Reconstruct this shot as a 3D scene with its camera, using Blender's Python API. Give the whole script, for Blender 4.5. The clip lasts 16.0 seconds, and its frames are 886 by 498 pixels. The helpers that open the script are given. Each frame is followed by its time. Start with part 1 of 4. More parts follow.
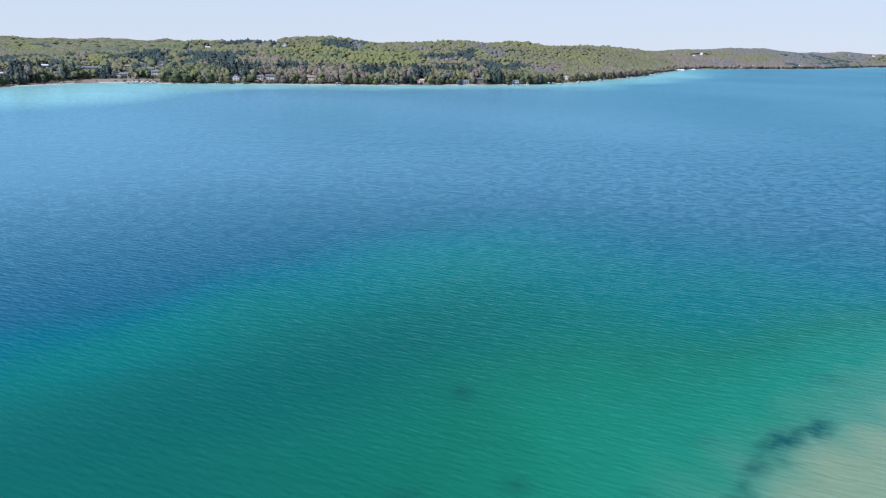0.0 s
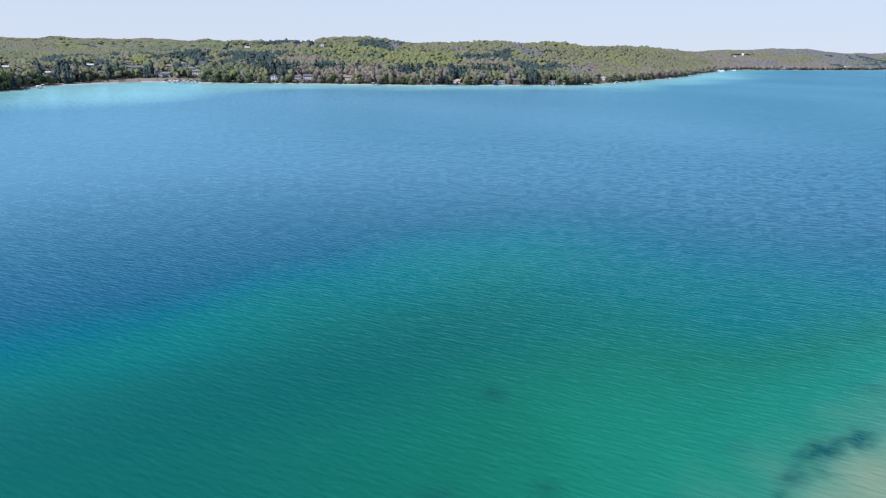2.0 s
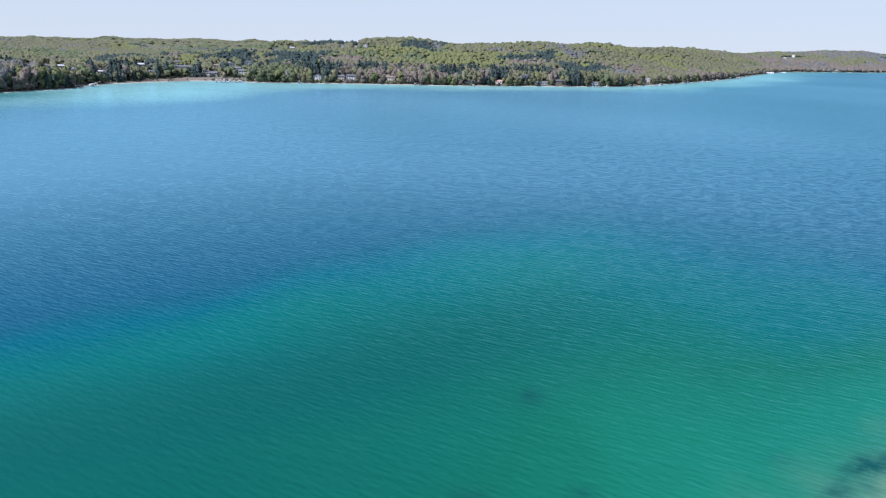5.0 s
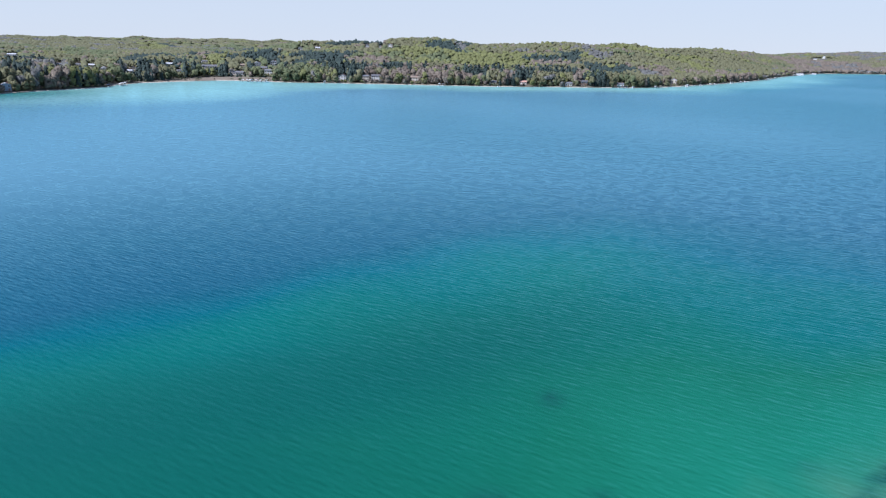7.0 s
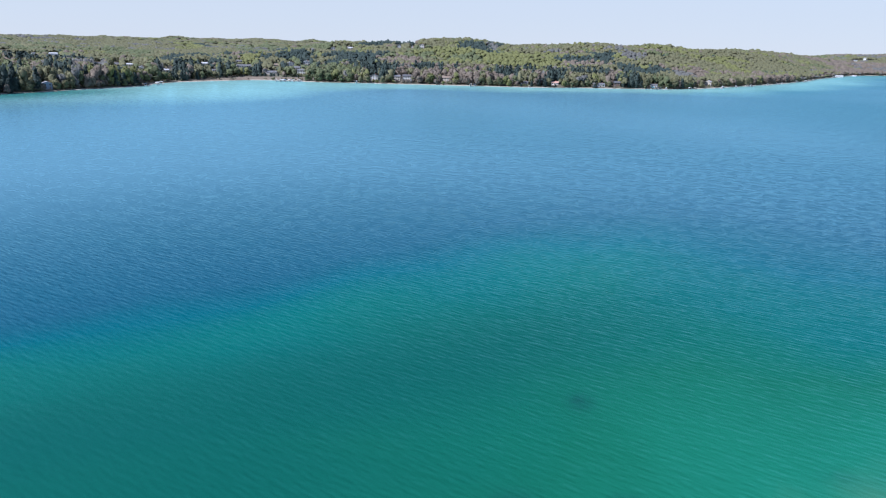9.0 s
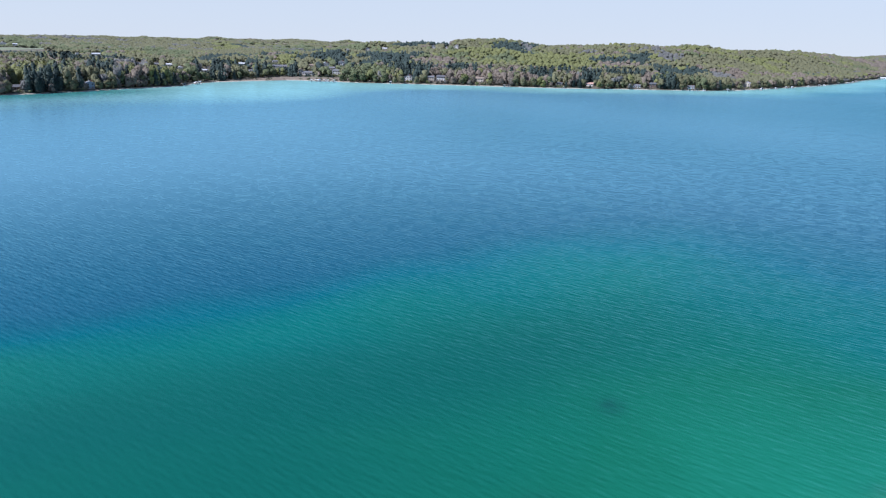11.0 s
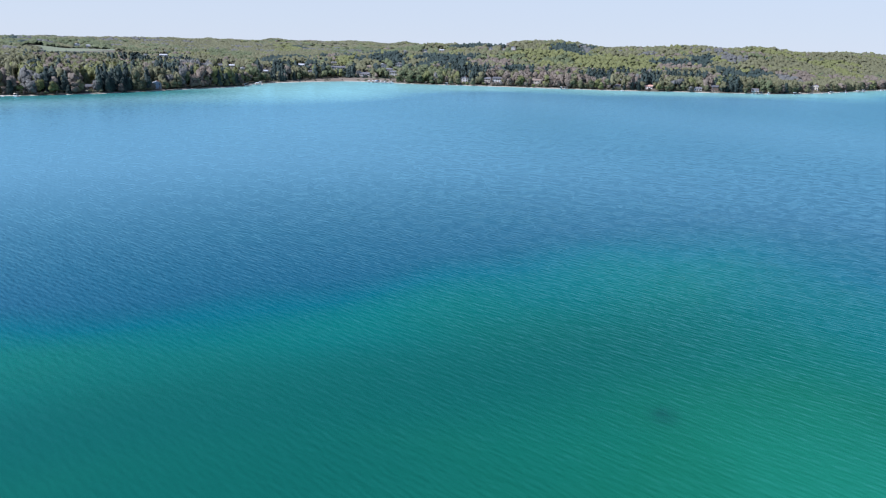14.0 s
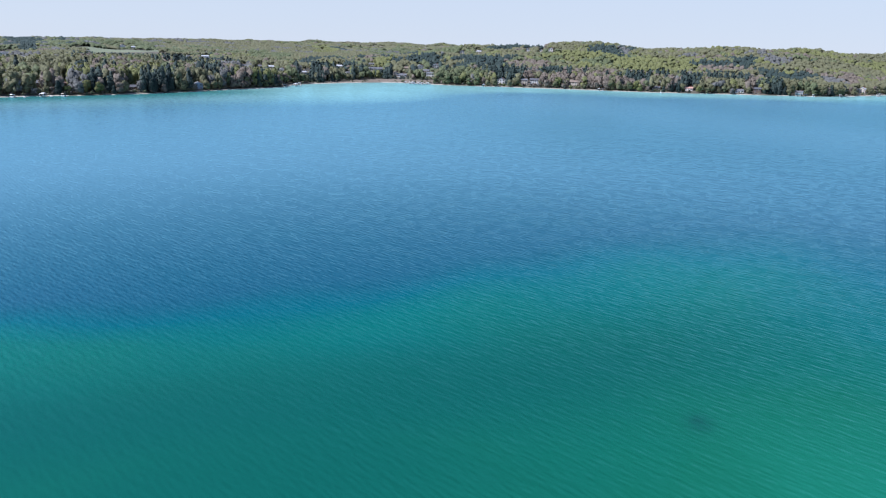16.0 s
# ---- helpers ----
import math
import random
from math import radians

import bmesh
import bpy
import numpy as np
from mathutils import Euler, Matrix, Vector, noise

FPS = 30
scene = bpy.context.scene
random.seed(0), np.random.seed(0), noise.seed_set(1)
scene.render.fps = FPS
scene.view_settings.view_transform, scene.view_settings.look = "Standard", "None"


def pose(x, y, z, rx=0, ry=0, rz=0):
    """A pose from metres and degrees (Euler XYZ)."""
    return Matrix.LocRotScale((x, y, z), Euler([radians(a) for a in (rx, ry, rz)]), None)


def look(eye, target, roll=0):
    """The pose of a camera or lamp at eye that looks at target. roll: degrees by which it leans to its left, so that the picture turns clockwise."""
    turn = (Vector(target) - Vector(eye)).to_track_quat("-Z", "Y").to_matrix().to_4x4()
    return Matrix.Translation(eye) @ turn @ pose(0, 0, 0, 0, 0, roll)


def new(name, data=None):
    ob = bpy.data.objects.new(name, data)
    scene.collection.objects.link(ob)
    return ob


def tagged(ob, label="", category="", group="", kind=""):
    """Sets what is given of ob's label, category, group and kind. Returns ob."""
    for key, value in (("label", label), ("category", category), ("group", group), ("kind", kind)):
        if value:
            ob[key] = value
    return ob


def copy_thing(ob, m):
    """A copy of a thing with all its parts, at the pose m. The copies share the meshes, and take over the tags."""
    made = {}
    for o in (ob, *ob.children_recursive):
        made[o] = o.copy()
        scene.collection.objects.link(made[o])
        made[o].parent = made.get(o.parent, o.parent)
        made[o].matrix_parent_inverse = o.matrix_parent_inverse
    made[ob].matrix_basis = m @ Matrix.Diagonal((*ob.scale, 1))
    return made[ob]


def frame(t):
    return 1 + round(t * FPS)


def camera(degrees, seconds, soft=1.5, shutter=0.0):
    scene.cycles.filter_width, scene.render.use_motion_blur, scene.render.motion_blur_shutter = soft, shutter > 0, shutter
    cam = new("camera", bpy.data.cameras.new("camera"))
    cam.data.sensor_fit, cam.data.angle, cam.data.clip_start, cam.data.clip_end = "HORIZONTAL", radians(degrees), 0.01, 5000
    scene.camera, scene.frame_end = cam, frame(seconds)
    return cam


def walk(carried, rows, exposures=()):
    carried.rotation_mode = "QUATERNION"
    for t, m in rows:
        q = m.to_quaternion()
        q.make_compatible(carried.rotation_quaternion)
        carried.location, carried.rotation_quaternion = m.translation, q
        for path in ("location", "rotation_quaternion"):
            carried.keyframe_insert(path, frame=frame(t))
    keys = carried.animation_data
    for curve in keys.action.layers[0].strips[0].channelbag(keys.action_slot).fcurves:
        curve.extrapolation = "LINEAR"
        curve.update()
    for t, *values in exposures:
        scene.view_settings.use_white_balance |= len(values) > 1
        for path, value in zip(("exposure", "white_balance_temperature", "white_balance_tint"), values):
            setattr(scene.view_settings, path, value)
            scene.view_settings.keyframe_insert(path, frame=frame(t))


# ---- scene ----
cam = camera(64.17, 16.0, soft=1.2)
# seconds, turn to the left, tilt down, lean (degrees): the drone hovers over the lake and turns
TURNS = [(0.0, -0.00, 15.902, 0.861), (0.5, 0.92, 15.912, 0.879), (1.0, 1.58, 15.914, 0.887), (1.5, 2.20, 15.914, 0.897), (2.0, 2.81, 15.921, 0.908),
         (2.5, 3.40, 15.925, 0.927), (3.0, 4.12, 15.920, 0.950), (3.5, 4.77, 15.916, 0.974), (4.0, 5.27, 15.917, 1.003), (6.5, 7.41, 15.936, 1.172),
         (7.0, 7.98, 15.934, 1.202), (7.5, 8.58, 15.940, 1.236), (8.0, 9.18, 15.951, 1.266), (8.5, 9.79, 15.955, 1.299), (9.0, 10.42, 15.956, 1.328),
         (11.5, 13.78, 15.958, 1.373), (12.0, 14.51, 15.950, 1.387), (12.5, 15.29, 15.947, 1.406), (13.0, 16.05, 15.948, 1.413), (13.5, 16.78, 15.941, 1.418),
         (14.0, 17.50, 15.943, 1.420), (14.5, 18.21, 15.936, 1.424), (15.0, 18.93, 15.922, 1.426), (15.5, 19.67, 15.914, 1.427), (16.0, 20.40, 15.911, 1.421)]
EYE = (0.0, 0.0, 50.0)
walk(cam, [(t, pose(*EYE, 0, 0, turn) @ pose(0, 0, 0, 90 - tilt) @ pose(0, 0, 0, 0, 0, lean)) for t, turn, tilt, lean in TURNS],
     exposures=[(0, 0.45, 5450, 15), (16, 0.45, 5450, 15)])

# ---- light: a clear spring day, sun high on the left ----
SUN_UP, SUN_FROM = radians(52), radians(-119)      # height; compass turn from straight ahead, to the right
world = bpy.data.worlds.new("sky")
scene.world = world
world.use_nodes = True
sky = world.node_tree.nodes.new("ShaderNodeTexSky")
sky.sky_type, sky.sun_disc = "NISHITA", False
sky.sun_elevation, sky.sun_rotation = SUN_UP, SUN_FROM
sky.altitude, sky.air_density, sky.dust_density, sky.ozone_density = 300, 1.0, 0.0, 2.0
back = world.node_tree.nodes["Background"]
back.inputs["Strength"].default_value = 0.092
haze = world.node_tree.nodes.new("ShaderNodeMix")       # haze over the whole sky, thickest low down
haze.data_type = "RGBA"
haze.inputs[7].default_value = (5.47, 5.68, 5.7, 1)
toward = world.node_tree.nodes.new("ShaderNodeTexCoord")
climb = world.node_tree.nodes.new("ShaderNodeSeparateXYZ")
thick = world.node_tree.nodes.new("ShaderNodeMapRange")
for k, v in ((1, 0.05), (2, 0.45), (3, 0.9), (4, 0.08)):
    thick.inputs[k].default_value = v
world.node_tree.links.new(toward.outputs["Generated"], climb.inputs[0])
world.node_tree.links.new(climb.outputs[2], thick.inputs[0])
world.node_tree.links.new(thick.outputs[0], haze.inputs[0])
world.node_tree.links.new(sky.outputs["Color"], haze.inputs[6])
world.node_tree.links.new(haze.outputs[2], back.inputs["Color"])
sun = new("sun", bpy.data.lights.new("sun", "SUN"))
sun.data.energy, sun.data.angle, sun.data.color = 5.0, radians(0.5), (1.0, 0.95, 0.88)
sun.matrix_world = look((0, 0, 300), (-math.cos(SUN_UP) * math.sin(SUN_FROM), -math.cos(SUN_UP) * math.cos(SUN_FROM), 300 - math.sin(SUN_UP)))
# ---- the lie of the land: shoreline, hills, lake bed ----
SHORE = [(-572, 443), (-559, 468), (-543, 494), (-528, 523), (-514, 556), (-504, 598), (-501, 626), (-497, 660), (-487, 698),
         (-483, 737), (-495, 780), (-498, 820), (-480, 869), (-452, 928), (-411, 947), (-387, 950), (-358, 939), (-265, 954),
         (-202, 964), (-143, 971), (-68, 982), (9, 1012), (49, 1024), (99, 1043), (133, 1058), (185, 1120), (247, 1212),
         (323, 1336), (433, 1542), (522, 1744), (609, 1913), (757, 2168), (995, 2291)]
SHORE += [(1258, 2460), (1446, 2629), (1757, 2918), (2400, 3500), (3100, 3200), (2500, 2000), (1500, 900), (600, 200), (220, -30),
          (60, -130), (-200, -260), (-480, -180), (-640, 120), (-610, 330)]
SHELF = [(-260, 24), (-150, 58), (-116, 76), (-92, 88), (-72, 102), (-58, 117), (-48, 134), (-34, 152), (-18, 169), (2, 184),
         (32, 184), (70, 168), (120, 150), (200, 140), (330, 100), (60, -140), (-260, -140)]
RIM = [(-230, 12), (-140, 54), (-110, 70), (-86, 82), (-66, 96), (-50, 113), (-39, 130), (-26, 146), (-13, 160), (0, 172), (18, 181)]
HOLLOW = [(-120, 38), (-75, 62), (-45, 82), (-25, 99), (-7, 116), (14, 130), (40, 140)]
SANDBANK = [(33, 66), (35.5, 72), (39, 77), (42.5, 81.5), (48, 86), (54.5, 89), (70, 98), (100, 118), (200, 110), (160, -20), (60, -80), (40, 20)]


def rounded(ring, steps=4):
    """A closed ring of points, rounded off through them."""
    p, out = np.array(ring, float), []
    for i in range(len(p)):
        a, b, c, d = p[i - 1], p[i], p[(i + 1) % len(p)], p[(i + 2) % len(p)]
        for k in range(steps):
            s = k / steps
            out.append(0.5 * (2 * b + (c - a) * s + (2 * a - 5 * b + 4 * c - d) * s * s + (3 * b - a - 3 * c + d) * s ** 3))
    return np.array(out)


def inside_by(ring, x, y):
    """Distance to a ring's edge, positive inside it."""
    best, odd = np.full(x.shape, 1e9), np.zeros(x.shape, bool)
    for (ax, ay), (bx, by) in zip(ring, np.roll(ring, -1, 0)):
        ex, ey = bx - ax, by - ay
        s = np.clip(((x - ax) * ex + (y - ay) * ey) / (ex * ex + ey * ey + 1e-9), 0, 1)
        best = np.minimum(best, (x - ax - s * ex) ** 2 + (y - ay - s * ey) ** 2)
        if ay != by:
            odd ^= ((ay > y) != (by > y)) & (x < ax + (y - ay) * ex / ey)
    return np.sqrt(best) * np.where(odd, 1, -1)


def smooth(a, b, v):
    s = np.clip((v - a) / (b - a), 0, 1)
    return s * s * (3 - 2 * s)


def wobble(x, y, size, seed=0):
    """Soft unevenness of about -1 to 1, with swells of the given size."""
    rng, v = np.random.RandomState(seed), 0
    for k in range(7):
        a, p, f = rng.uniform(0, 6.28), rng.uniform(0, 6.28), 6.28 / size * rng.uniform(0.6, 1.7)
        v = v + np.sin((x * math.cos(a) + y * math.sin(a)) * f + p)
    return v / 3.2


LAKE = rounded(SHORE)
# hills: x, y, height, spread across x, spread across y
NEAR_HILLS = [(-469, 1582, 27, 150, 260), (-351, 1520, 11, 110, 230), (-260, 1477, 11, 70, 200), (-198, 1507, 7, 60, 200), (-109, 1556, 20, 130, 260),
         (29, 1650, 22, 120, 260), (168, 1742, 14, 110, 260), (266, 1780, 9, 90, 250), (405, 1907, 34, 110, 260), (615, 2216, 40, 150, 250),
         (-22, 1260, 1, 160, 120), (141, 1343, 11, 120, 130), (-526, 1564, 5, 60, 220), (186, 1710, 13, 50, 200), (-11, 1600, 2, 50, 200)]
FAR_HILLS = [(-1560, 1640, 14, 200, 260), (989, 3043, 31, 180, 400), (1342, 3015, 36, 170, 330), (1829, 3669, 29, 180, 350), (2409, 3440, 39, 300, 400),
         (-1471, 3934, 34, 260, 400), (-1733, 3716, 15, 300, 400), (-1939, 3498, 10, 300, 400), (-2070, 3187, 29, 300, 400), (-1948, 2539, 19, 170, 300),
         (-1940, 2155, 13, 220, 300), (-1942, 1876, 15, 200, 300), (-1943, 1573, 5, 260, 300), (-2181, 1416, 15, 300, 300), (-3047, 2743, 11, 600, 300)]
HILLS = NEAR_HILLS + FAR_HILLS


def off_line(line, x, y):
    """Distance to an open line of points."""
    best = np.full(x.shape, 1e9)
    for (ax, ay), (bx, by) in zip(line[:-1], line[1:]):
        ex, ey = bx - ax, by - ay
        s = np.clip(((x - ax) * ex + (y - ay) * ey) / (ex * ex + ey * ey + 1e-9), 0, 1)
        best = np.minimum(best, (x - ax - s * ex) ** 2 + (y - ay - s * ey) ** 2)
    return np.sqrt(best)


def water_depth(x, y):
    """Depth of the lake, from its shores, the shelf by the camera and the sandbank on it."""
    off, far = inside_by(LAKE, x, y), off_line(FAR_SHORE, x, y)
    bay = smooth(-250, -420, x) * smooth(1300, 900, y)
    bank = 0.3 + 2.0 * smooth(0, 14, far) + 18 * smooth(0.05, 1, far / (200 + 160 * bay)) + 6 * smooth(380, 850, far)
    bank = np.minimum(bank, 0.3 + 0.09 * np.maximum(off, 0) + 40 * smooth(120, 330, y))
    rim = inside_by(SHELF_RING, x + 3 * wobble(x, y, 60, 3), y + 4 * wobble(x, y, 45, 4))
    ease = smooth(-50, 25, x)
    shelf = 5.0 + 0.4 * wobble(x, y, 50, 5) + 22 * smooth(10 + 25 * ease, -38 - 63 * ease, rim) + 2.2 * smooth(5, -60, x) * smooth(62, 105, y) + 2.2 * smooth(105, 148, y) * smooth(-60, -20, x) + 1.0 * smooth(5, 60, x) * smooth(82, 130, y)
    sand = inside_by(BANK_RING, x + 1.5 * wobble(x, y, 14, 6), y + 1.5 * wobble(x, y, 11, 7))
    shelf = shelf - (shelf - 1.5) * smooth(-4, 8, sand) - (shelf - 2.4) * 0.78 * smooth(-36, -2, sand) * (1 - smooth(-4, 8, sand))
    return np.minimum(shelf, bank)


# fades in from 120 to 330 m out, strongest towards the far shore
def pale_blue_at(x, y):
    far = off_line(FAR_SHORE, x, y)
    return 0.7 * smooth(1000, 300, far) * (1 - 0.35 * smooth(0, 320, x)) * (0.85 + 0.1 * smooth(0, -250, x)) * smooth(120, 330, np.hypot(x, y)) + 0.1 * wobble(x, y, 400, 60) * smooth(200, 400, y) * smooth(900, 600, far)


def marl_and_reflection_at(x, y):
    """Pale crust along the shelf's outer rim."""
    off = off_line(RIM_LINE, x + 2.5 * wobble(x, y, 30, 63), y + 2.5 * wobble(x, y, 24, 64))
    bank = 2.6 * smooth(95, 8, off_line(FAR_SHORE, x, y)) * smooth(720, 600, y) * smooth(-380, -420, x)      # and the bay's green shallows with the wooded bank's dark reflection painted in
    return bank + np.exp(-(off / (10 + 9 * smooth(-50, 0, x))) ** 2) * smooth(50, 5, x) * (0.75 + 0.25 * wobble(x, y, 70, 65))


def hollow_at(x, y):
    """Darker bed in the long hollow behind the rim."""
    return np.maximum(np.exp(-(off_line(HOLLOW_LINE, x, y) / (19 + 6 * smooth(0, -40, x))) ** 2) * smooth(45, -15, x), 0.9 * smooth(15, -40, x) * smooth(100, 72, y) * smooth(-95, -55, x))


def shoal_at(x, y):
    """Pale shallows off the far shore, wide in the bay and off the point."""
    far = off_line(FAR_SHORE, x + 25 * wobble(x, y, 260, 61), y + 20 * wobble(x, y, 180, 62))
    bay = smooth(-180, -400, x) * smooth(1300, 900, y) * smooth(470, 660, y)
    return (0.9 - 0.4 * smooth(700, 520, y)) * smooth(1, 0.12, far / (155 + 355 * bay)) * (1 - 0.25 * smooth(50, 300, x)) * (1 - 0.6 * smooth(480, 720, x))


def ground(x, y):
    """Height of the land, or of the lake bed where it lies under water."""
    inland = -inside_by(LAKE, x + 4 * wobble(x, y, 60, 1), y + 3 * wobble(x, y, 45, 2))
    d = np.maximum(inland, 0)
    z = 0.25 + 0.10 * np.minimum(d, 12) + 8 * (1 - np.exp(-np.maximum(d - 8, 0) / 160)) + 1.2 * wobble(x, y, 220, 8) * smooth(40, 200, d)
    for hx, hy, h, sx, sy in HILLS:
        z = z + h * np.exp(-0.5 * (((x - hx) / sx) ** 2 + ((y - hy) / sy) ** 2)) * smooth(10, 260, d)
    z = z + (5 * wobble(x, y, 330, 9) + 3 * wobble(x, y, 170, 10)) * smooth(60, 350, d)
    return np.where(inland > 0, z, -water_depth(x, y))


FAR_SHORE, SHELF_RING, BANK_RING = rounded(SHORE)[:140], rounded(SHELF), rounded(SANDBANK)
RIM_LINE, HOLLOW_LINE = np.array(RIM, float), np.array(HOLLOW, float)

# ---- materials ----
def material(name, rough=0.8, metal=0.0):
    m = bpy.data.materials.new(name)
    m.use_nodes = True
    n, l = m.node_tree.nodes, m.node_tree.links
    b = n["Principled BSDF"]
    b.inputs["Roughness"].default_value, b.inputs["Metallic"].default_value = rough, metal
    return m, n, l, b


def noise_at(n, l, vec, scale, detail=3.0, rough=0.6):
    t = n.new("ShaderNodeTexNoise")
    t.inputs["Scale"].default_value, t.inputs["Detail"].default_value, t.inputs["Roughness"].default_value = scale, detail, rough
    l.new(vec, t.inputs["Vector"])
    return t.outputs["Fac"]


def ramp(n, l, fac, stops):
    r = n.new("ShaderNodeValToRGB")
    e = r.color_ramp.elements
    while len(e) < len(stops):
        e.new(0.5)
    for k, (p, c) in zip(e, stops):
        k.position, k.color = p, (*c, 1)
    l.new(fac, r.inputs["Fac"])
    return r.outputs["Color"]


def blend(n, l, fac, a, b, how="MIX"):
    m = n.new("ShaderNodeMix")
    m.data_type, m.blend_type = "RGBA", how
    for k, v in ((0, fac), (6, a), (7, b)):
        if isinstance(v, (int, float)):
            m.inputs[k].default_value = v
        elif isinstance(v, tuple):
            m.inputs[k].default_value = (*v, 1)
        else:
            l.new(v, m.inputs[k])
    return m.outputs[2]


def sums(n, l, how, a, b=0.0, c=0.0):
    m = n.new("ShaderNodeMath")
    m.operation = how
    for k, v in enumerate((a, b, c)):
        if isinstance(v, (int, float)):
            m.inputs[k].default_value = v
        else:
            l.new(v, m.inputs[k])
    return m.outputs[0]


def plain(name, colour, rough=0.7, metal=0.0, grain=6.0, vary=0.18):
    """A weathered surface: one colour with fine grain and broad stains."""
    m, n, l, b = material(name, rough, metal)
    pos = n.new("ShaderNodeTexCoord").outputs["Object"]
    dark = tuple(c * (1 - vary) for c in colour)
    light = tuple(min(1, c * (1 + vary * 0.6)) for c in colour)
    fine = ramp(n, l, noise_at(n, l, pos, grain), [(0.3, dark), (0.7, light)])
    broad = noise_at(n, l, pos, grain * 0.12, 2)
    l.new(blend(n, l, sums(n, l, "MULTIPLY", broad, 0.35), fine, dark), b.inputs["Base Color"])
    bump = n.new("ShaderNodeBump")
    bump.inputs["Strength"].default_value, bump.inputs["Distance"].default_value = 0.2, 0.02
    l.new(noise_at(n, l, pos, grain * 2), bump.inputs["Height"])
    l.new(bump.outputs[0], b.inputs["Normal"])
    return m


def foliage(name, dark, mid, light, sheer=0.25):
    """Leaves or twigs: each tree has its own tint, each clump its own shade of it."""
    m, n, l, b = material(name, 0.75)
    geo, tint = n.new("ShaderNodeNewGeometry"), n.new("ShaderNodeAttribute")
    tint.attribute_name = "tint"
    mix = sums(n, l, "ADD", sums(n, l, "MULTIPLY", tint.outputs["Fac"], 0.8), sums(n, l, "MULTIPLY", geo.outputs["Random Per Island"], 0.2))
    pos = geo.outputs["Position"]
    col = ramp(n, l, mix, [(0.05, dark), (0.5, mid), (0.95, light)])
    clumps = ramp(n, l, noise_at(n, l, pos, 0.65, 4, 0.7), [(0.3, (0.55, 0.55, 0.55)), (0.68, (1.36, 1.36, 1.36))])
    col = blend(n, l, 1.0, col, clumps, "MULTIPLY")
    l.new(col, b.inputs["Base Color"])
    bump = n.new("ShaderNodeBump")
    bump.inputs["Strength"].default_value, bump.inputs["Distance"].default_value = 0.7, 1.2
    l.new(noise_at(n, l, pos, 0.5, 3, 0.65), bump.inputs["Height"])
    l.new(bump.outputs[0], b.inputs["Normal"])
    b.inputs["Specular IOR Level"].default_value = 0.2
    if sheer:
        t = n.new("ShaderNodeBsdfTranslucent")
        l.new(col, t.inputs["Color"])
        both = n.new("ShaderNodeMixShader")
        both.inputs[0].default_value = sheer
        l.new(b.outputs[0], both.inputs[1])
        l.new(t.outputs[0], both.inputs[2])
        l.new(both.outputs[0], n["Material Output"].inputs["Surface"])
    return m


LEAF = {
    "maple": foliage("young_maple_leaves", (0.145, 0.155, 0.06), (0.178, 0.186, 0.072), (0.215, 0.22, 0.085), 0.2),
    "green": foliage("spring_leaves", (0.10, 0.12, 0.06), (0.135, 0.155, 0.078), (0.18, 0.195, 0.095), 0.2),
    "olive": foliage("budding_crowns", (0.132, 0.130, 0.068), (0.165, 0.162, 0.088), (0.205, 0.20, 0.112), 0.2),
    "bare": foliage("leafless_twigs", (0.15, 0.119, 0.094), (0.185, 0.152, 0.12), (0.23, 0.192, 0.155), 0.15),
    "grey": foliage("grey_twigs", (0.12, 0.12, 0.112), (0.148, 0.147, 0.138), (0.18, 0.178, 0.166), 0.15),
    "conifer": foliage("pine_needles", (0.028, 0.042, 0.038), (0.039, 0.057, 0.051), (0.056, 0.078, 0.064), 0.05),
}
BARK = plain("bark", (0.16, 0.12, 0.09), 0.9)


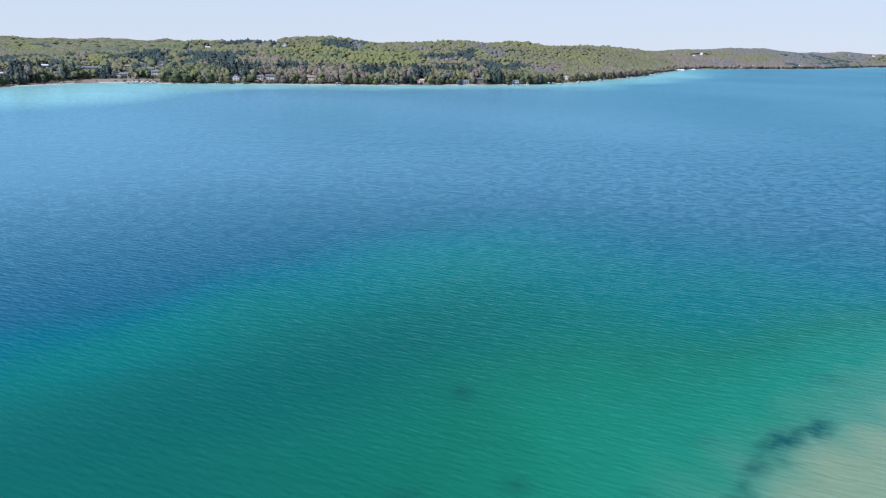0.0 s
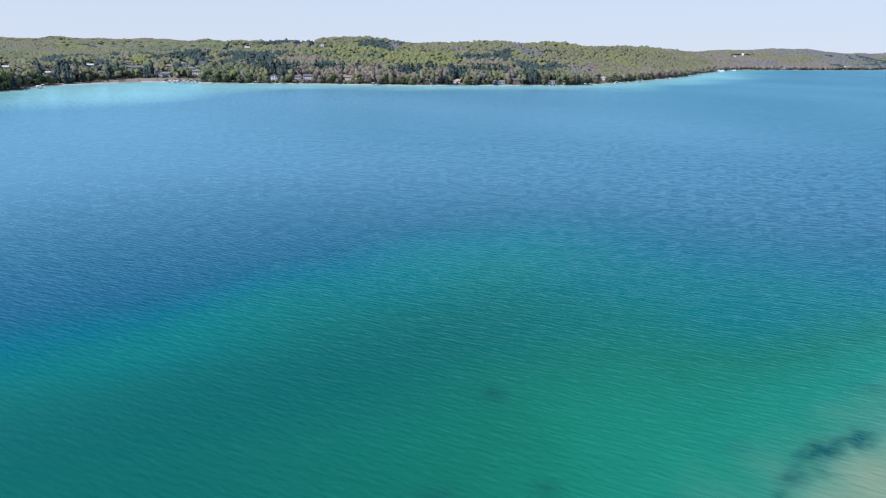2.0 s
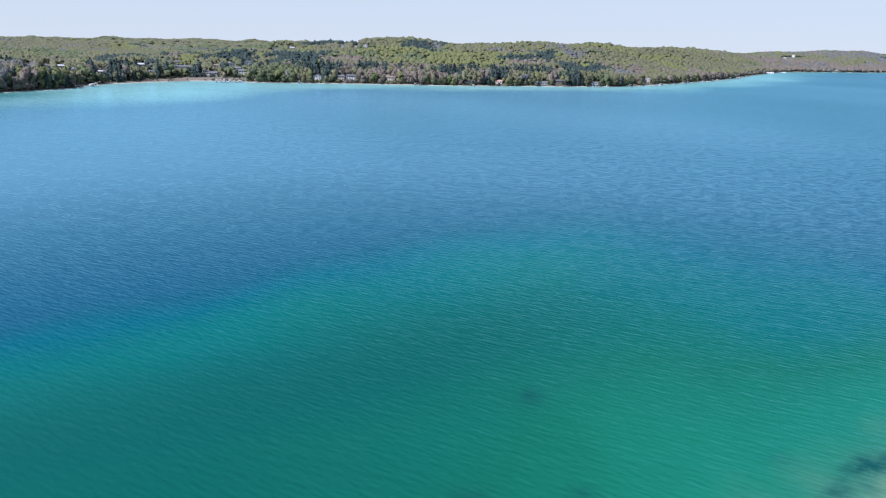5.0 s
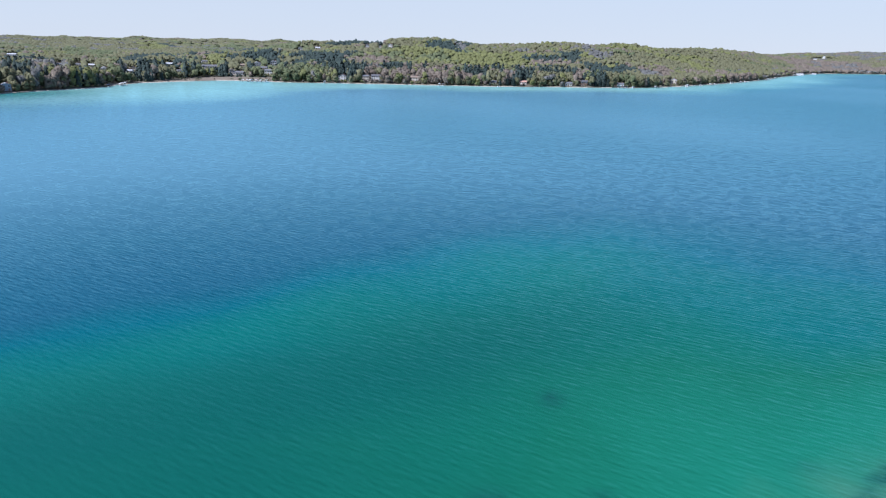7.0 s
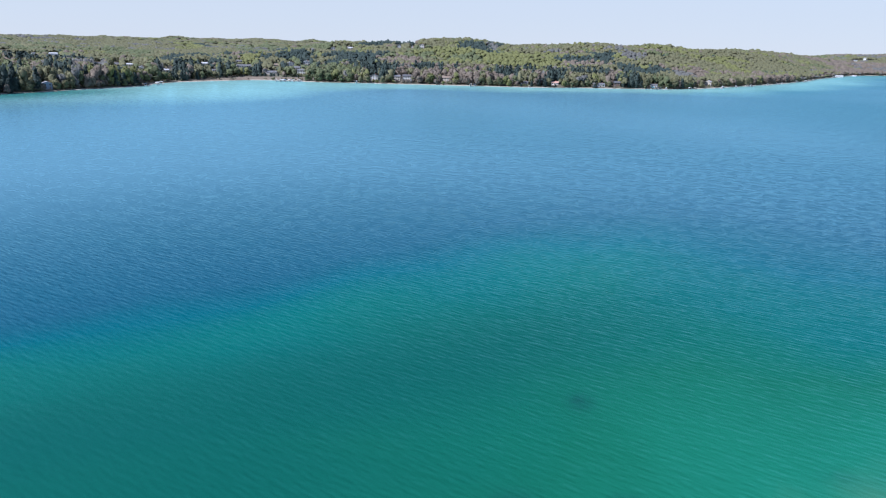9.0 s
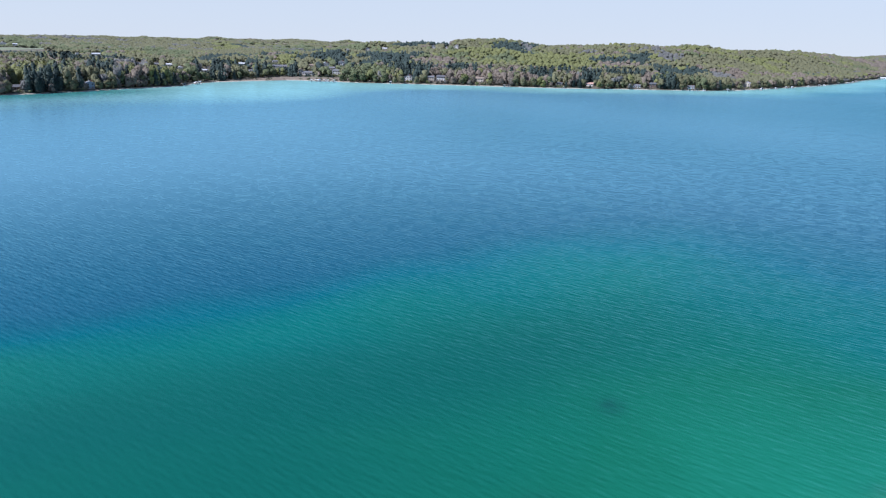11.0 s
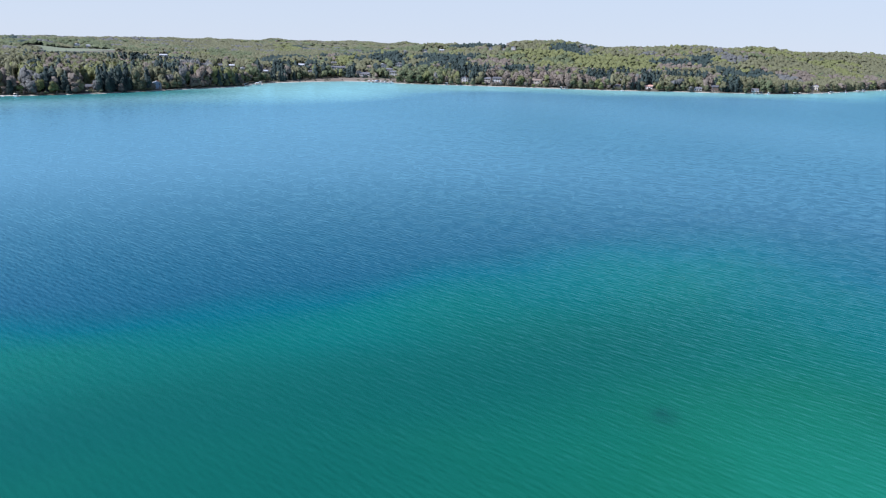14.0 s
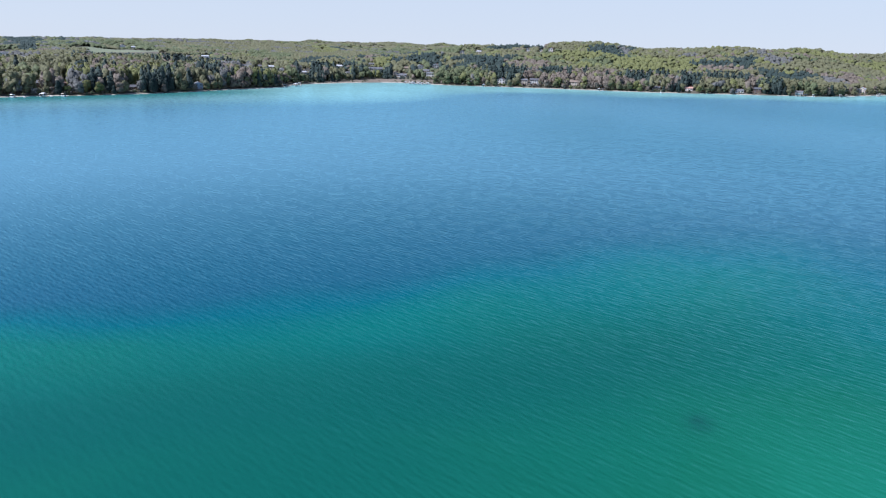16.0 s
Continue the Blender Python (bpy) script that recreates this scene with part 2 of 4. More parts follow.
def water_material():
    m, n, l, b = material("lake_water", 0.2)
    b.inputs["Specular IOR Level"].default_value = 0.0
    pos = n.new("ShaderNodeNewGeometry").outputs["Position"]

    def painted(name):
        k = n.new("ShaderNodeAttribute")
        k.attribute_name = name
        return k.outputs["Fac"]
    depth, weed, pale_blue, shoal, lee = painted("depth"), painted("weed"), painted("pale_blue"), painted("shoal"), painted("chop")
    patch = sums(n, l, "MULTIPLY", sums(n, l, "SUBTRACT", noise_at(n, l, pos, 0.035, 3), 0.5), 0.07)
    level = sums(n, l, "ADD", sums(n, l, "DIVIDE", depth, 30.0), sums(n, l, "MULTIPLY", patch, sums(n, l, "DIVIDE", depth, 6.0)))
    body = ramp(n, l, level, [(0.02, (0.19, 0.225, 0.14)), (0.05, (0.145, 0.205, 0.122)), (0.078, (0.062, 0.172, 0.108)), (0.11, (0.0144, 0.1403, 0.083)), (0.17, (0.010, 0.106, 0.058)),
                              (0.26, (0.005, 0.097, 0.083)), (0.4, (0.002, 0.082, 0.100)), (0.6, (0.005, 0.066, 0.094)), (0.85, (0.009, 0.061, 0.099))])
    body = blend(n, l, sums(n, l, "MULTIPLY", painted("hollow"), 0.95), body, (0.006, 0.074, 0.054))
    # pale blue blended over the open lake, turquoise on the far shallows
    body = blend(n, l, pale_blue, body, (0.133, 0.245, 0.315))
    body = blend(n, l, sums(n, l, "MULTIPLY", shoal, sums(n, l, "MULTIPLY_ADD", noise_at(n, l, pos, 0.02, 3), 0.6, 0.65)), body, (0.26, 0.46, 0.42))
    body = blend(n, l, sums(n, l, "MULTIPLY", painted("marl_and_reflection"), 0.3), body, (0.006, 0.135, 0.113))
    bed = sums(n, l, "MULTIPLY", weed, sums(n, l, "MULTIPLY_ADD", noise_at(n, l, pos, 0.6, 4), 1.7, 0.12))
    l.new(blend(n, l, bed, body, (0.008, 0.060, 0.046)), b.inputs["Base Color"])

    def spread(turn, along, across):
        k = n.new("ShaderNodeMapping")
        k.vector_type = "TEXTURE"
        k.inputs["Rotation"].default_value = (0, 0, radians(turn))
        k.inputs["Scale"].default_value = (along, across, 1)
        l.new(pos, k.inputs["Vector"])
        return k.outputs[0]

    def slope(turn, height, steep):
        """A slope that points across the crests."""
        v = n.new("ShaderNodeVectorMath")
        v.operation = "SCALE"
        v.inputs[0].default_value = (math.sin(radians(turn)), -math.cos(radians(turn)), 0)
        l.new(sums(n, l, "MULTIPLY_ADD", height, steep, -0.5 * steep), v.inputs["Scale"])
        return v.outputs[0]

    def train(turn, along, across, sway, steep):
        """A train of waves with wandering, broken crests."""
        w = n.new("ShaderNodeTexWave")
        w.wave_type, w.bands_direction = "BANDS", "Y"
        for key, v in (("Scale", 0.314), ("Distortion", sway), ("Detail", 2.0), ("Detail Scale", 1.6), ("Detail Roughness", 0.55)):
            w.inputs[key].default_value = v
        l.new(spread(turn, along, across), w.inputs["Vector"])
        return slope(turn, w.outputs["Fac"], steep)

    def chop(turn, along, across, detail, steep):
        return slope(turn, noise_at(n, l, spread(turn, along, across), 1.0, detail, 0.5), steep)

    def total(vectors):
        first = vectors[0]
        for other in vectors[1:]:
            v = n.new("ShaderNodeVectorMath")
            l.new(first, v.inputs[0])
            l.new(other, v.inputs[1])
            first = v.outputs[0]
        return first

    def scaled(vector, much):
        v = n.new("ShaderNodeVectorMath")
        v.operation = "SCALE"
        l.new(vector, v.inputs[0])
        l.new(much, v.inputs["Scale"])
        return v.outputs[0]
    fine = total([train(-22, 3.4, 1.9, 6.0, 0.13), train(-15, 2.4, 1.25, 6.0, 0.20), train(-31, 2.2, 1.05, 6.0, 0.19), train(-45, 2.0, 1.6, 6.0, 0.07),
                  train(-4, 4.0, 2.5, 7.0, 0.08), train(-26, 1.6, 0.8, 6.0, 0.14), chop(-20, 1.2, 0.45, 3, 0.4)])
    broad = total([chop(-14, 5.0, 4.2, 3, 0.8), chop(-28, 3.0, 2.4, 3, 0.75), chop(-6, 40, 14, 2, 0.2)])
    gusts = sums(n, l, "MULTIPLY_ADD", noise_at(n, l, pos, 0.012, 2), 1.1, 0.45)
    tilt = total([scaled(fine, sums(n, l, "MULTIPLY", gusts, lee)), scaled(broad, painted("reach"))])

    def facing(vector):
        up, unit = n.new("ShaderNodeCombineXYZ"), n.new("ShaderNodeVectorMath")
        up.inputs[2].default_value, unit.operation = 1.0, "NORMALIZE"
        l.new(total([vector, up.outputs[0]]), unit.inputs[0])
        return unit.outputs[0]
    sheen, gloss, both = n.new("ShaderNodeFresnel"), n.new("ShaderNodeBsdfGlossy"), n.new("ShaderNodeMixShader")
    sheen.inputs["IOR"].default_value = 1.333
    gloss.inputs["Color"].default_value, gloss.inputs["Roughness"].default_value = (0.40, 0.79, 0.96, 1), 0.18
    l.new(facing(tilt), sheen.inputs["Normal"])
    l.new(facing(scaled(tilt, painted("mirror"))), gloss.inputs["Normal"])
    l.new(facing(scaled(fine, sums(n, l, "MULTIPLY", lee, -1.6))), b.inputs["Normal"])
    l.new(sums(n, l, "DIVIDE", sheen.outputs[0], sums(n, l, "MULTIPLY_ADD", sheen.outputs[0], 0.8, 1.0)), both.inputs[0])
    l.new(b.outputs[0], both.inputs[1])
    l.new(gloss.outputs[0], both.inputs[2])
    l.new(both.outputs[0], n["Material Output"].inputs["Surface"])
    return m


def land_material():
    m, n, l, b = material("shore_land", 0.95)
    pos = n.new("ShaderNodeNewGeometry").outputs["Position"]
    parts = n.new("ShaderNodeSeparateXYZ")
    l.new(pos, parts.inputs[0])
    litter = ramp(n, l, noise_at(n, l, pos, 0.08, 5), [(0.3, (0.07, 0.06, 0.04)), (0.5, (0.11, 0.095, 0.065)), (0.7, (0.16, 0.135, 0.095))])
    grass = ramp(n, l, noise_at(n, l, pos, 0.3, 4), [(0.3, (0.125, 0.145, 0.082)), (0.7, (0.19, 0.2, 0.12))])
    lawn = n.new("ShaderNodeAttribute")
    lawn.attribute_name = "lawn"
    reed = n.new("ShaderNodeAttribute")
    reed.attribute_name = "reed"
    reeds = ramp(n, l, noise_at(n, l, pos, 0.25, 5), [(0.3, (0.12, 0.095, 0.070)), (0.7, (0.22, 0.17, 0.125))])
    sand = ramp(n, l, noise_at(n, l, pos, 0.5, 4), [(0.3, (0.26, 0.225, 0.18)), (0.7, (0.48, 0.43, 0.35))])
    low = sums(n, l, "LESS_THAN", sums(n, l, "ADD", parts.outputs[2], sums(n, l, "MULTIPLY", noise_at(n, l, pos, 0.06, 2), 0.9)), 1.0)
    low = sums(n, l, "MULTIPLY", low, sums(n, l, "GREATER_THAN", noise_at(n, l, pos, 0.02, 3), 0.44))
    col = blend(n, l, lawn.outputs["Fac"], litter, grass)
    col = blend(n, l, reed.outputs["Fac"], col, reeds)
    l.new(blend(n, l, low, col, sand), b.inputs["Base Color"])
    return m


WATER, LAND = water_material(), land_material()

# ---- land and water ----
def steps_between(*spans):
    """Grid lines: (from, to, step) spans end to end."""
    out = []
    for a, b, s in spans:
        out += list(np.linspace(a, b, max(2, round(abs(b - a) / s) + 1))[:-1])
    return np.array(out + [spans[-1][1]])


def sheet(name, xs, ys, height, mat, attributes):
    X, Y = np.meshgrid(xs, ys)
    x, y = X.ravel(), Y.ravel()
    nx, ny = len(xs), len(ys)
    co = np.stack([x, y, height(x, y)], 1)
    i = (np.arange(ny - 1)[:, None] * nx + np.arange(nx - 1)[None]).ravel()
    quads = np.stack([i, i + 1, i + nx + 1, i + nx], 1)
    me = mesh_from(name, co, quads)
    me.polygons.foreach_set("use_smooth", np.ones(len(quads), bool))
    for key, fn in attributes.items():
        me.attributes.new(key, "FLOAT", "POINT").data.foreach_set("value", fn(x, y).astype(np.float32))
    me.materials.append(mat)
    return new(name, me)


def mesh_from(name, co, faces):
    """A mesh from arrays of points and of faces that all have the same number of corners."""
    me, k = bpy.data.meshes.new(name), faces.shape[1]
    me.vertices.add(len(co))
    me.vertices.foreach_set("co", np.asarray(co, np.float32).ravel())
    me.loops.add(faces.size)
    me.loops.foreach_set("vertex_index", faces.astype(np.int32).ravel())
    me.polygons.add(len(faces))
    me.polygons.foreach_set("loop_start", np.arange(0, faces.size, k, dtype=np.int32))
    me.update(calc_edges=True)
    return me


def spot(x, y, px, py, rx, ry):
    return np.exp(-((x - px) / rx) ** 2 - ((y - py) / ry) ** 2)


# clearings: x, y, radius across, radius along
FIELDS = [(-1480, 1520, 105, 150), (-1240, 1412, 55, 22), (925, 2690, 60, 40)]
LAWNS = [(-578, 494, 16, 14), (-590, 520, 14, 12), (-530, 560, 14, 10), (-420, 1020, 16, 30)]


def lawn_at(x, y, places=FIELDS + LAWNS):
    v = 0 * x
    for px, py, rx, ry in places:
        v = np.maximum(v, smooth(0.25, 0.5, spot(x, y, px, py, rx, ry)))
    return v


def reeds_at(x, y):
    off = -inside_by(LAKE, x, y)
    return smooth(-520, -500, x) * smooth(-365, -385, x) * smooth(-4, 2, off) * smooth(12 + 36 * smooth(-500, -470, x), 6 + 30 * smooth(-500, -470, x), off) * smooth(700, 850, y)


def weeds_at(x, y):
    """Dark water plants along the sandbank's edge, and lone patches on the shelf."""
    edge = inside_by(BANK_RING, x + 1.2 * wobble(x, y, 9, 11), y + 1.2 * wobble(x, y, 7, 12))
    band = np.exp(-((edge - 0.2) / (0.75 + 0.75 * smooth(40, 47, x))) ** 2) * smooth(57, 53, x) * smooth(20, 30, y) * (0.65 + 0.45 * smooth(42, 47, x))
    lone = 0.85 * spot(x, y, 3.3, 96.5, 1.8, 2.4) + 0.6 * spot(x, y, 9, 73, 2, 1.6) + 0.6 * spot(x, y, -4, 71, 2.4, 1.6)
    lone += 0.35 * spot(x, y, 62, 103, 3, 2) + 0.3 * spot(x, y, 35, 84, 2, 1.5) + 0.3 * spot(x, y, 24, 72, 2, 1.2)
    return np.clip(band + lone, 0, 1)


ground_ob = sheet("ground", steps_between((-4900, -2600, 90), (-2600, -1000, 40), (-1000, -640, 20), (-640, 480, 10), (480, 1000, 20), (1000, 2600, 45), (2600, 4900, 90)),
                  steps_between((-3000, -400, 200), (-400, 400, 40), (400, 1160, 9), (1160, 2000, 16), (2000, 3200, 40), (3200, 4900, 60)),
                  ground, LAND, {"lawn": lawn_at, "reed": reeds_at})
tagged(ground_ob, "rolling wooded lakeside land with a sandy shore", "ground", kind="structure")
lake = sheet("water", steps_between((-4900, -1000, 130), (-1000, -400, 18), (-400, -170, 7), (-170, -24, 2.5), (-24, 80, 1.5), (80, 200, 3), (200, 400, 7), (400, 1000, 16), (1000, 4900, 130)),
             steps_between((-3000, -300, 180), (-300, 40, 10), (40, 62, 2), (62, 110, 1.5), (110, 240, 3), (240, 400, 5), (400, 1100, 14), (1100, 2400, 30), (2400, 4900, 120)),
             lambda x, y: 0 * x, WATER, {"depth": water_depth, "weed": weeds_at, "pale_blue": pale_blue_at, "shoal": shoal_at, "marl_and_reflection": marl_and_reflection_at, "hollow": hollow_at,
                                            "mirror": lambda x, y: 0.15 + 0.6 * smooth(320, 140, np.hypot(x, y)),
                                            "reach": lambda x, y: 0.12 + 0.8 * smooth(120, 300, np.hypot(x, y)),
                                            "chop": lambda x, y: (0.40 + 0.42 * smooth(95, 190, np.hypot(x, y))) * (1 - 0.45 * smooth(-120, -320, x) * smooth(200, 350, y)) * (1 - 0.42 * smooth(-15, -65, x) * smooth(150, 95, np.hypot(x, y)))})
tagged(lake, "rippled clear lake water, turquoise shallows and deep blue", "water", kind="structure")

# ---- where people have built: x, y, width, depth, storeys, walls, roof, ridge along ("side") or across ("gable") the front ----
LAKE_HOUSES = [(-286, 988, 11, 9, 2, "white", "grey", "gable"), (-255, 997, 10, 9, 2, "cream", "grey", "side"), (-242, 1006, 13, 10, 2, "white", "slate", "side"),
               (-186, 1003, 11, 9, 2, "cream", "tan", "side"), (-75, 1006, 9, 8, 1, "cream", "grey", "side"), (-35, 1027, 10, 8, 1, "white", "salmon", "side"),
               (28, 1034, 10, 8, 1, "white", "grey", "side"), (50, 1042, 9, 8, 2, "brown", "slate", "side"), (102, 1058, 9, 7, 1, "white", "grey", "side"),
               (193, 1170, 10, 9, 2, "cream", "pale", "gable"),
               (617, 1926, 10, 8, 1, "white", "pale", "side"), (632, 1950, 9, 8, 1, "white", "pale", "side"), (700, 2062, 10, 8, 1, "white", "pale", "side"),
               (905, 2302, 10, 8, 1, "white", "pale", "side"), (932, 2308, 9, 8, 1, "white", "grey", "side"), (988, 2358, 9, 8, 1, "cream", "pale", "side"), (1208, 2500, 11, 8, 1, "white", "pale", "side")]
BAY_HOUSES = [(-621, 486, 10, 9, 2, "white", "grey", "side"), (-600, 488, 8, 8, 2, "blue", "grey", "gable"), (-601, 505, 13, 9, 2, "brown", "grey", "side"),
              (-604, 540, 14, 9, 1, "brown", "brown", "side"), (-541, 563, 15, 9, 1, "brown", "slate", "side"), (-514, 626, 8, 8, 2, "blue", "pale", "gable")]
VILLAGE = [(-581, 1172, 10, 8, 1, "white", "grey", "side"), (-531, 1090, 25, 10, 1, "white", "grey", "side"), (-455, 1024, 15, 9, 1, "white", "grey", "side"),
           (-468, 1028, 7, 8, 2, "cream", "tan", "gable"), (-477, 1149, 12, 9, 2, "white", "pale", "gable"), (-492, 1129, 10, 9, 1, "cream", "tan", "side"),
           (-416, 1044, 11, 9, 2, "white", "grey", "side"), (-457, 1170, 10, 9, 2, "white", "pale", "gable"), (-446, 1101, 10, 9, 1, "cream", "grey", "side"),
           (-535, 998, 6, 6, 1, "white", "grey", "side"), (-591, 966, 6, 6, 1, "white", "grey", "side")]
UPLAND = [(-375, 1481, 9, 8, 2, "white", "pale", "gable"), (-296, 1344, 8, 8, 2, "white", "pale", "gable"), (-820, 1179, 11, 9, 1, "white", "grey", "side"),
          (-661, 1011, 9, 8, 1, "white", "pale", "gable"), (-589, 957, 8, 7, 1, "white", "pale", "side"), (-837, 1152, 8, 8, 1, "cream", "grey", "side"),
          (-494, 1412, 9, 8, 2, "white", "grey", "gable"), (-463, 1427, 9, 8, 1, "white", "pale", "side"), (-705, 1045, 10, 8, 1, "white", "pale", "side"),
          (-594, 1080, 10, 8, 1, "white", "pale", "side"), (-623, 1026, 8, 7, 1, "cream", "grey", "gable"), (-349, 1490, 8, 8, 1, "white", "pale", "gable")]
FARM = [(-1627, 1665, 17, 12, 1, "white", "pale", "gable"), (-1601, 1679, 14, 10, 1, "white", "pale", "side"), (-1192, 1484, 20, 12, 1, "white", "pale", "side"), (-1227, 1464, 7, 6, 1, "white", "grey", "side"),
        (-1505, 1186, 26, 10, 1, "white", "grey", "side"), (913, 2702, 15, 10, 1, "white", "grey", "side"), (943, 2709, 8, 8, 2, "white", "pale", "gable"),
        (1843, 3369, 14, 9, 1, "white", "pale", "side"), (2032, 3492, 14, 9, 1, "white", "pale", "side")]
HOMES = LAKE_HOUSES + BAY_HOUSES + VILLAGE + UPLAND + FARM
# views kept open towards the lake: x, y, height aimed at, half width, reach
HOME_GROUND = ground(np.array([h[0] for h in HOMES], float), np.array([h[1] for h in HOMES], float))
VIEWS = [(h[0], h[1], z + (0.8 if h in FARM else 1.2), h[2] * 0.44 + (5.0 if h in FARM else -1.5 if h in BAY_HOUSES else 3.2), 5000) for h, z in zip(HOMES, HOME_GROUND)]
VIEWS += [(-1450, 1490, 17.0, 78, 5000)]


def room_for(x, y, z):
    """How tall a tree may stand at each place without closing a view to the lake."""
    room = np.full(x.shape, 99.0)
    for hx, hy, hz, half, reach in VIEWS:
        far = math.hypot(hx, hy)
        ux, uy = -hx / far, -hy / far
        s, side = (x - hx) * ux + (y - hy) * uy, abs((x - hx) * uy - (y - hy) * ux)
        hit = (s > -half - 3) & (s < reach) & (side < half)
        room = np.where(hit, np.minimum(room, hz + (50 - hz) * np.maximum(s, 0) / far - z), room)
    for h in HOMES:
        room = np.where(np.hypot(x - h[0], y - h[1]) < 0.5 * h[2] + 3.5, 0, room)
    return room

# ---- woods ----
# stands of one kind of tree, seen from the lake's middle: bearing in degrees, range, half width, half depth, kind, how pure
STANDS = []
# far grey, bare and olive stands mute the hills, painting in distance haze
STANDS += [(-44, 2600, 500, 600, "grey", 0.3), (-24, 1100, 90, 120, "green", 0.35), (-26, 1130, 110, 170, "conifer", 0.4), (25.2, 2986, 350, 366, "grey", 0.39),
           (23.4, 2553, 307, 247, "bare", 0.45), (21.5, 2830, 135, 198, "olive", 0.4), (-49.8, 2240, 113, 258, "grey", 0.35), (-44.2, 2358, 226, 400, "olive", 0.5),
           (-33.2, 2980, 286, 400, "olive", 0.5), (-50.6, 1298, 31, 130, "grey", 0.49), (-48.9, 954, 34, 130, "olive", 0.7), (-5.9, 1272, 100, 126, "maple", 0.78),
           (-8.4, 1260, 70, 66, "green", 0.2), (-10.6, 1276, 46, 42, "maple", 0.5)]
STANDS += [(8.3, 1518, 109, 130, "olive", 0.6), (-47.7, 2314, 222, 400, "green", 0.5), (-49.1, 2482, 119, 400, "conifer", 0.25), (-40.5, 2146, 172, 400, "green", 0.4),
           (8.2, 1588, 76, 54, "maple", 0.6), (-10.1, 1064, 46, 82, "bare", 0.65), (-13.8, 1110, 25, 124, "bare", 0.65), (8.8, 1192, 67, 82, "olive", 0.5),
           (9.2, 1180, 54, 54, "bare", 0.35), (-20.7, 1502, 48, 130, "green", 0.7), (-24.2, 3202, 163, 378, "green", 0.5), (10.9, 1618, 32, 130, "maple", 0.8),
           (14.1, 1414, 68, 130, "bare", 0.6), (12.6, 1786, 71, 152, "olive", 0.6)]
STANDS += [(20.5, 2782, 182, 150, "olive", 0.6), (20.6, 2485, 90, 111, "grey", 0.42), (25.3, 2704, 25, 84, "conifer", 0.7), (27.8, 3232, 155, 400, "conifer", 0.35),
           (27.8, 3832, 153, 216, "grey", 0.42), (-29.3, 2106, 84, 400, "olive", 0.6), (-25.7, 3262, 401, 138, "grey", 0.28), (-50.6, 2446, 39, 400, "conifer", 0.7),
           (-50.3, 1960, 19, 46, "conifer", 0.8), (-47.2, 1478, 24, 70, "conifer", 0.7), (-43.9, 1518, 36, 70, "conifer", 0.85), (-47.4, 826, 13, 72, "maple", 0.9),
           (-47.4, 760, 5, 26, "grey", 0.56), (-46, 764, 9, 26, "conifer", 0.55)]
STANDS += [(-42.8, 768, 10, 18, "conifer", 0.8), (-42, 780, 15, 18, "conifer", 0.65), (-41.4, 874, 15, 60, "green", 0.8), (-40, 848, 8, 66, "bare", 0.7),
           (-40.4, 782, 5, 18, "conifer", 0.9), (-37.9, 850, 18, 36, "conifer", 0.5), (-41.4, 1530, 39, 70, "conifer", 0.97), (-40.6, 1098, 33, 70, "conifer", 0.6),
           (-37.4, 1314, 29, 70, "conifer", 0.6), (-36.6, 1022, 18, 130, "grey", 0.49), (-36.1, 852, 9, 18, "bare", 0.8), (-34.9, 860, 8, 18, "maple", 0.95),
           (-34.2, 866, 22, 18, "conifer", 0.5), (-34.9, 2038, 24, 400, "green", 0.9)]
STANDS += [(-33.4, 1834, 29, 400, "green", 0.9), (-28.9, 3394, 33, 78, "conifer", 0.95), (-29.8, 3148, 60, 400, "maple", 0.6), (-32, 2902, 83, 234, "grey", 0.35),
           (-30, 1422, 39, 70, "conifer", 0.75), (-27, 1622, 26, 70, "conifer", 0.7), (-26.6, 1590, 9, 130, "bare", 0.8), (-25.6, 1310, 15, 130, "maple", 0.85),
           (-25.1, 1594, 10, 70, "conifer", 0.8), (-24, 1200, 16, 106, "olive", 0.9), (-23.1, 1690, 20, 70, "conifer", 0.6), (-22.3, 1186, 8, 100, "green", 0.95),
           (-30.3, 1030, 21, 70, "conifer", 0.5), (-28.6, 1056, 12, 54, "olive", 0.8)]
STANDS += [(-32.2, 944, 19, 18, "green", 0.6), (-22.9, 1048, 9, 18, "green", 0.9), (-21.8, 1314, 21, 70, "conifer", 0.6), (-14.3, 1554, 77, 70, "conifer", 0.55),
           (-18, 1254, 48, 70, "conifer", 0.97), (-16.3, 1114, 25, 70, "conifer", 0.95), (-15.3, 1058, 8, 68, "conifer", 0.95), (-19.7, 1048, 30, 50, "green", 0.95),
           (-19.2, 998, 7, 18, "maple", 0.97), (-18.3, 1042, 5, 44, "grey", 0.63), (-14.3, 1094, 6, 48, "conifer", 0.9), (-12.2, 1104, 13, 46, "conifer", 0.8),
           (-12.3, 1264, 24, 30, "green", 0.8), (-8.1, 1350, 31, 56, "conifer", 0.96)]
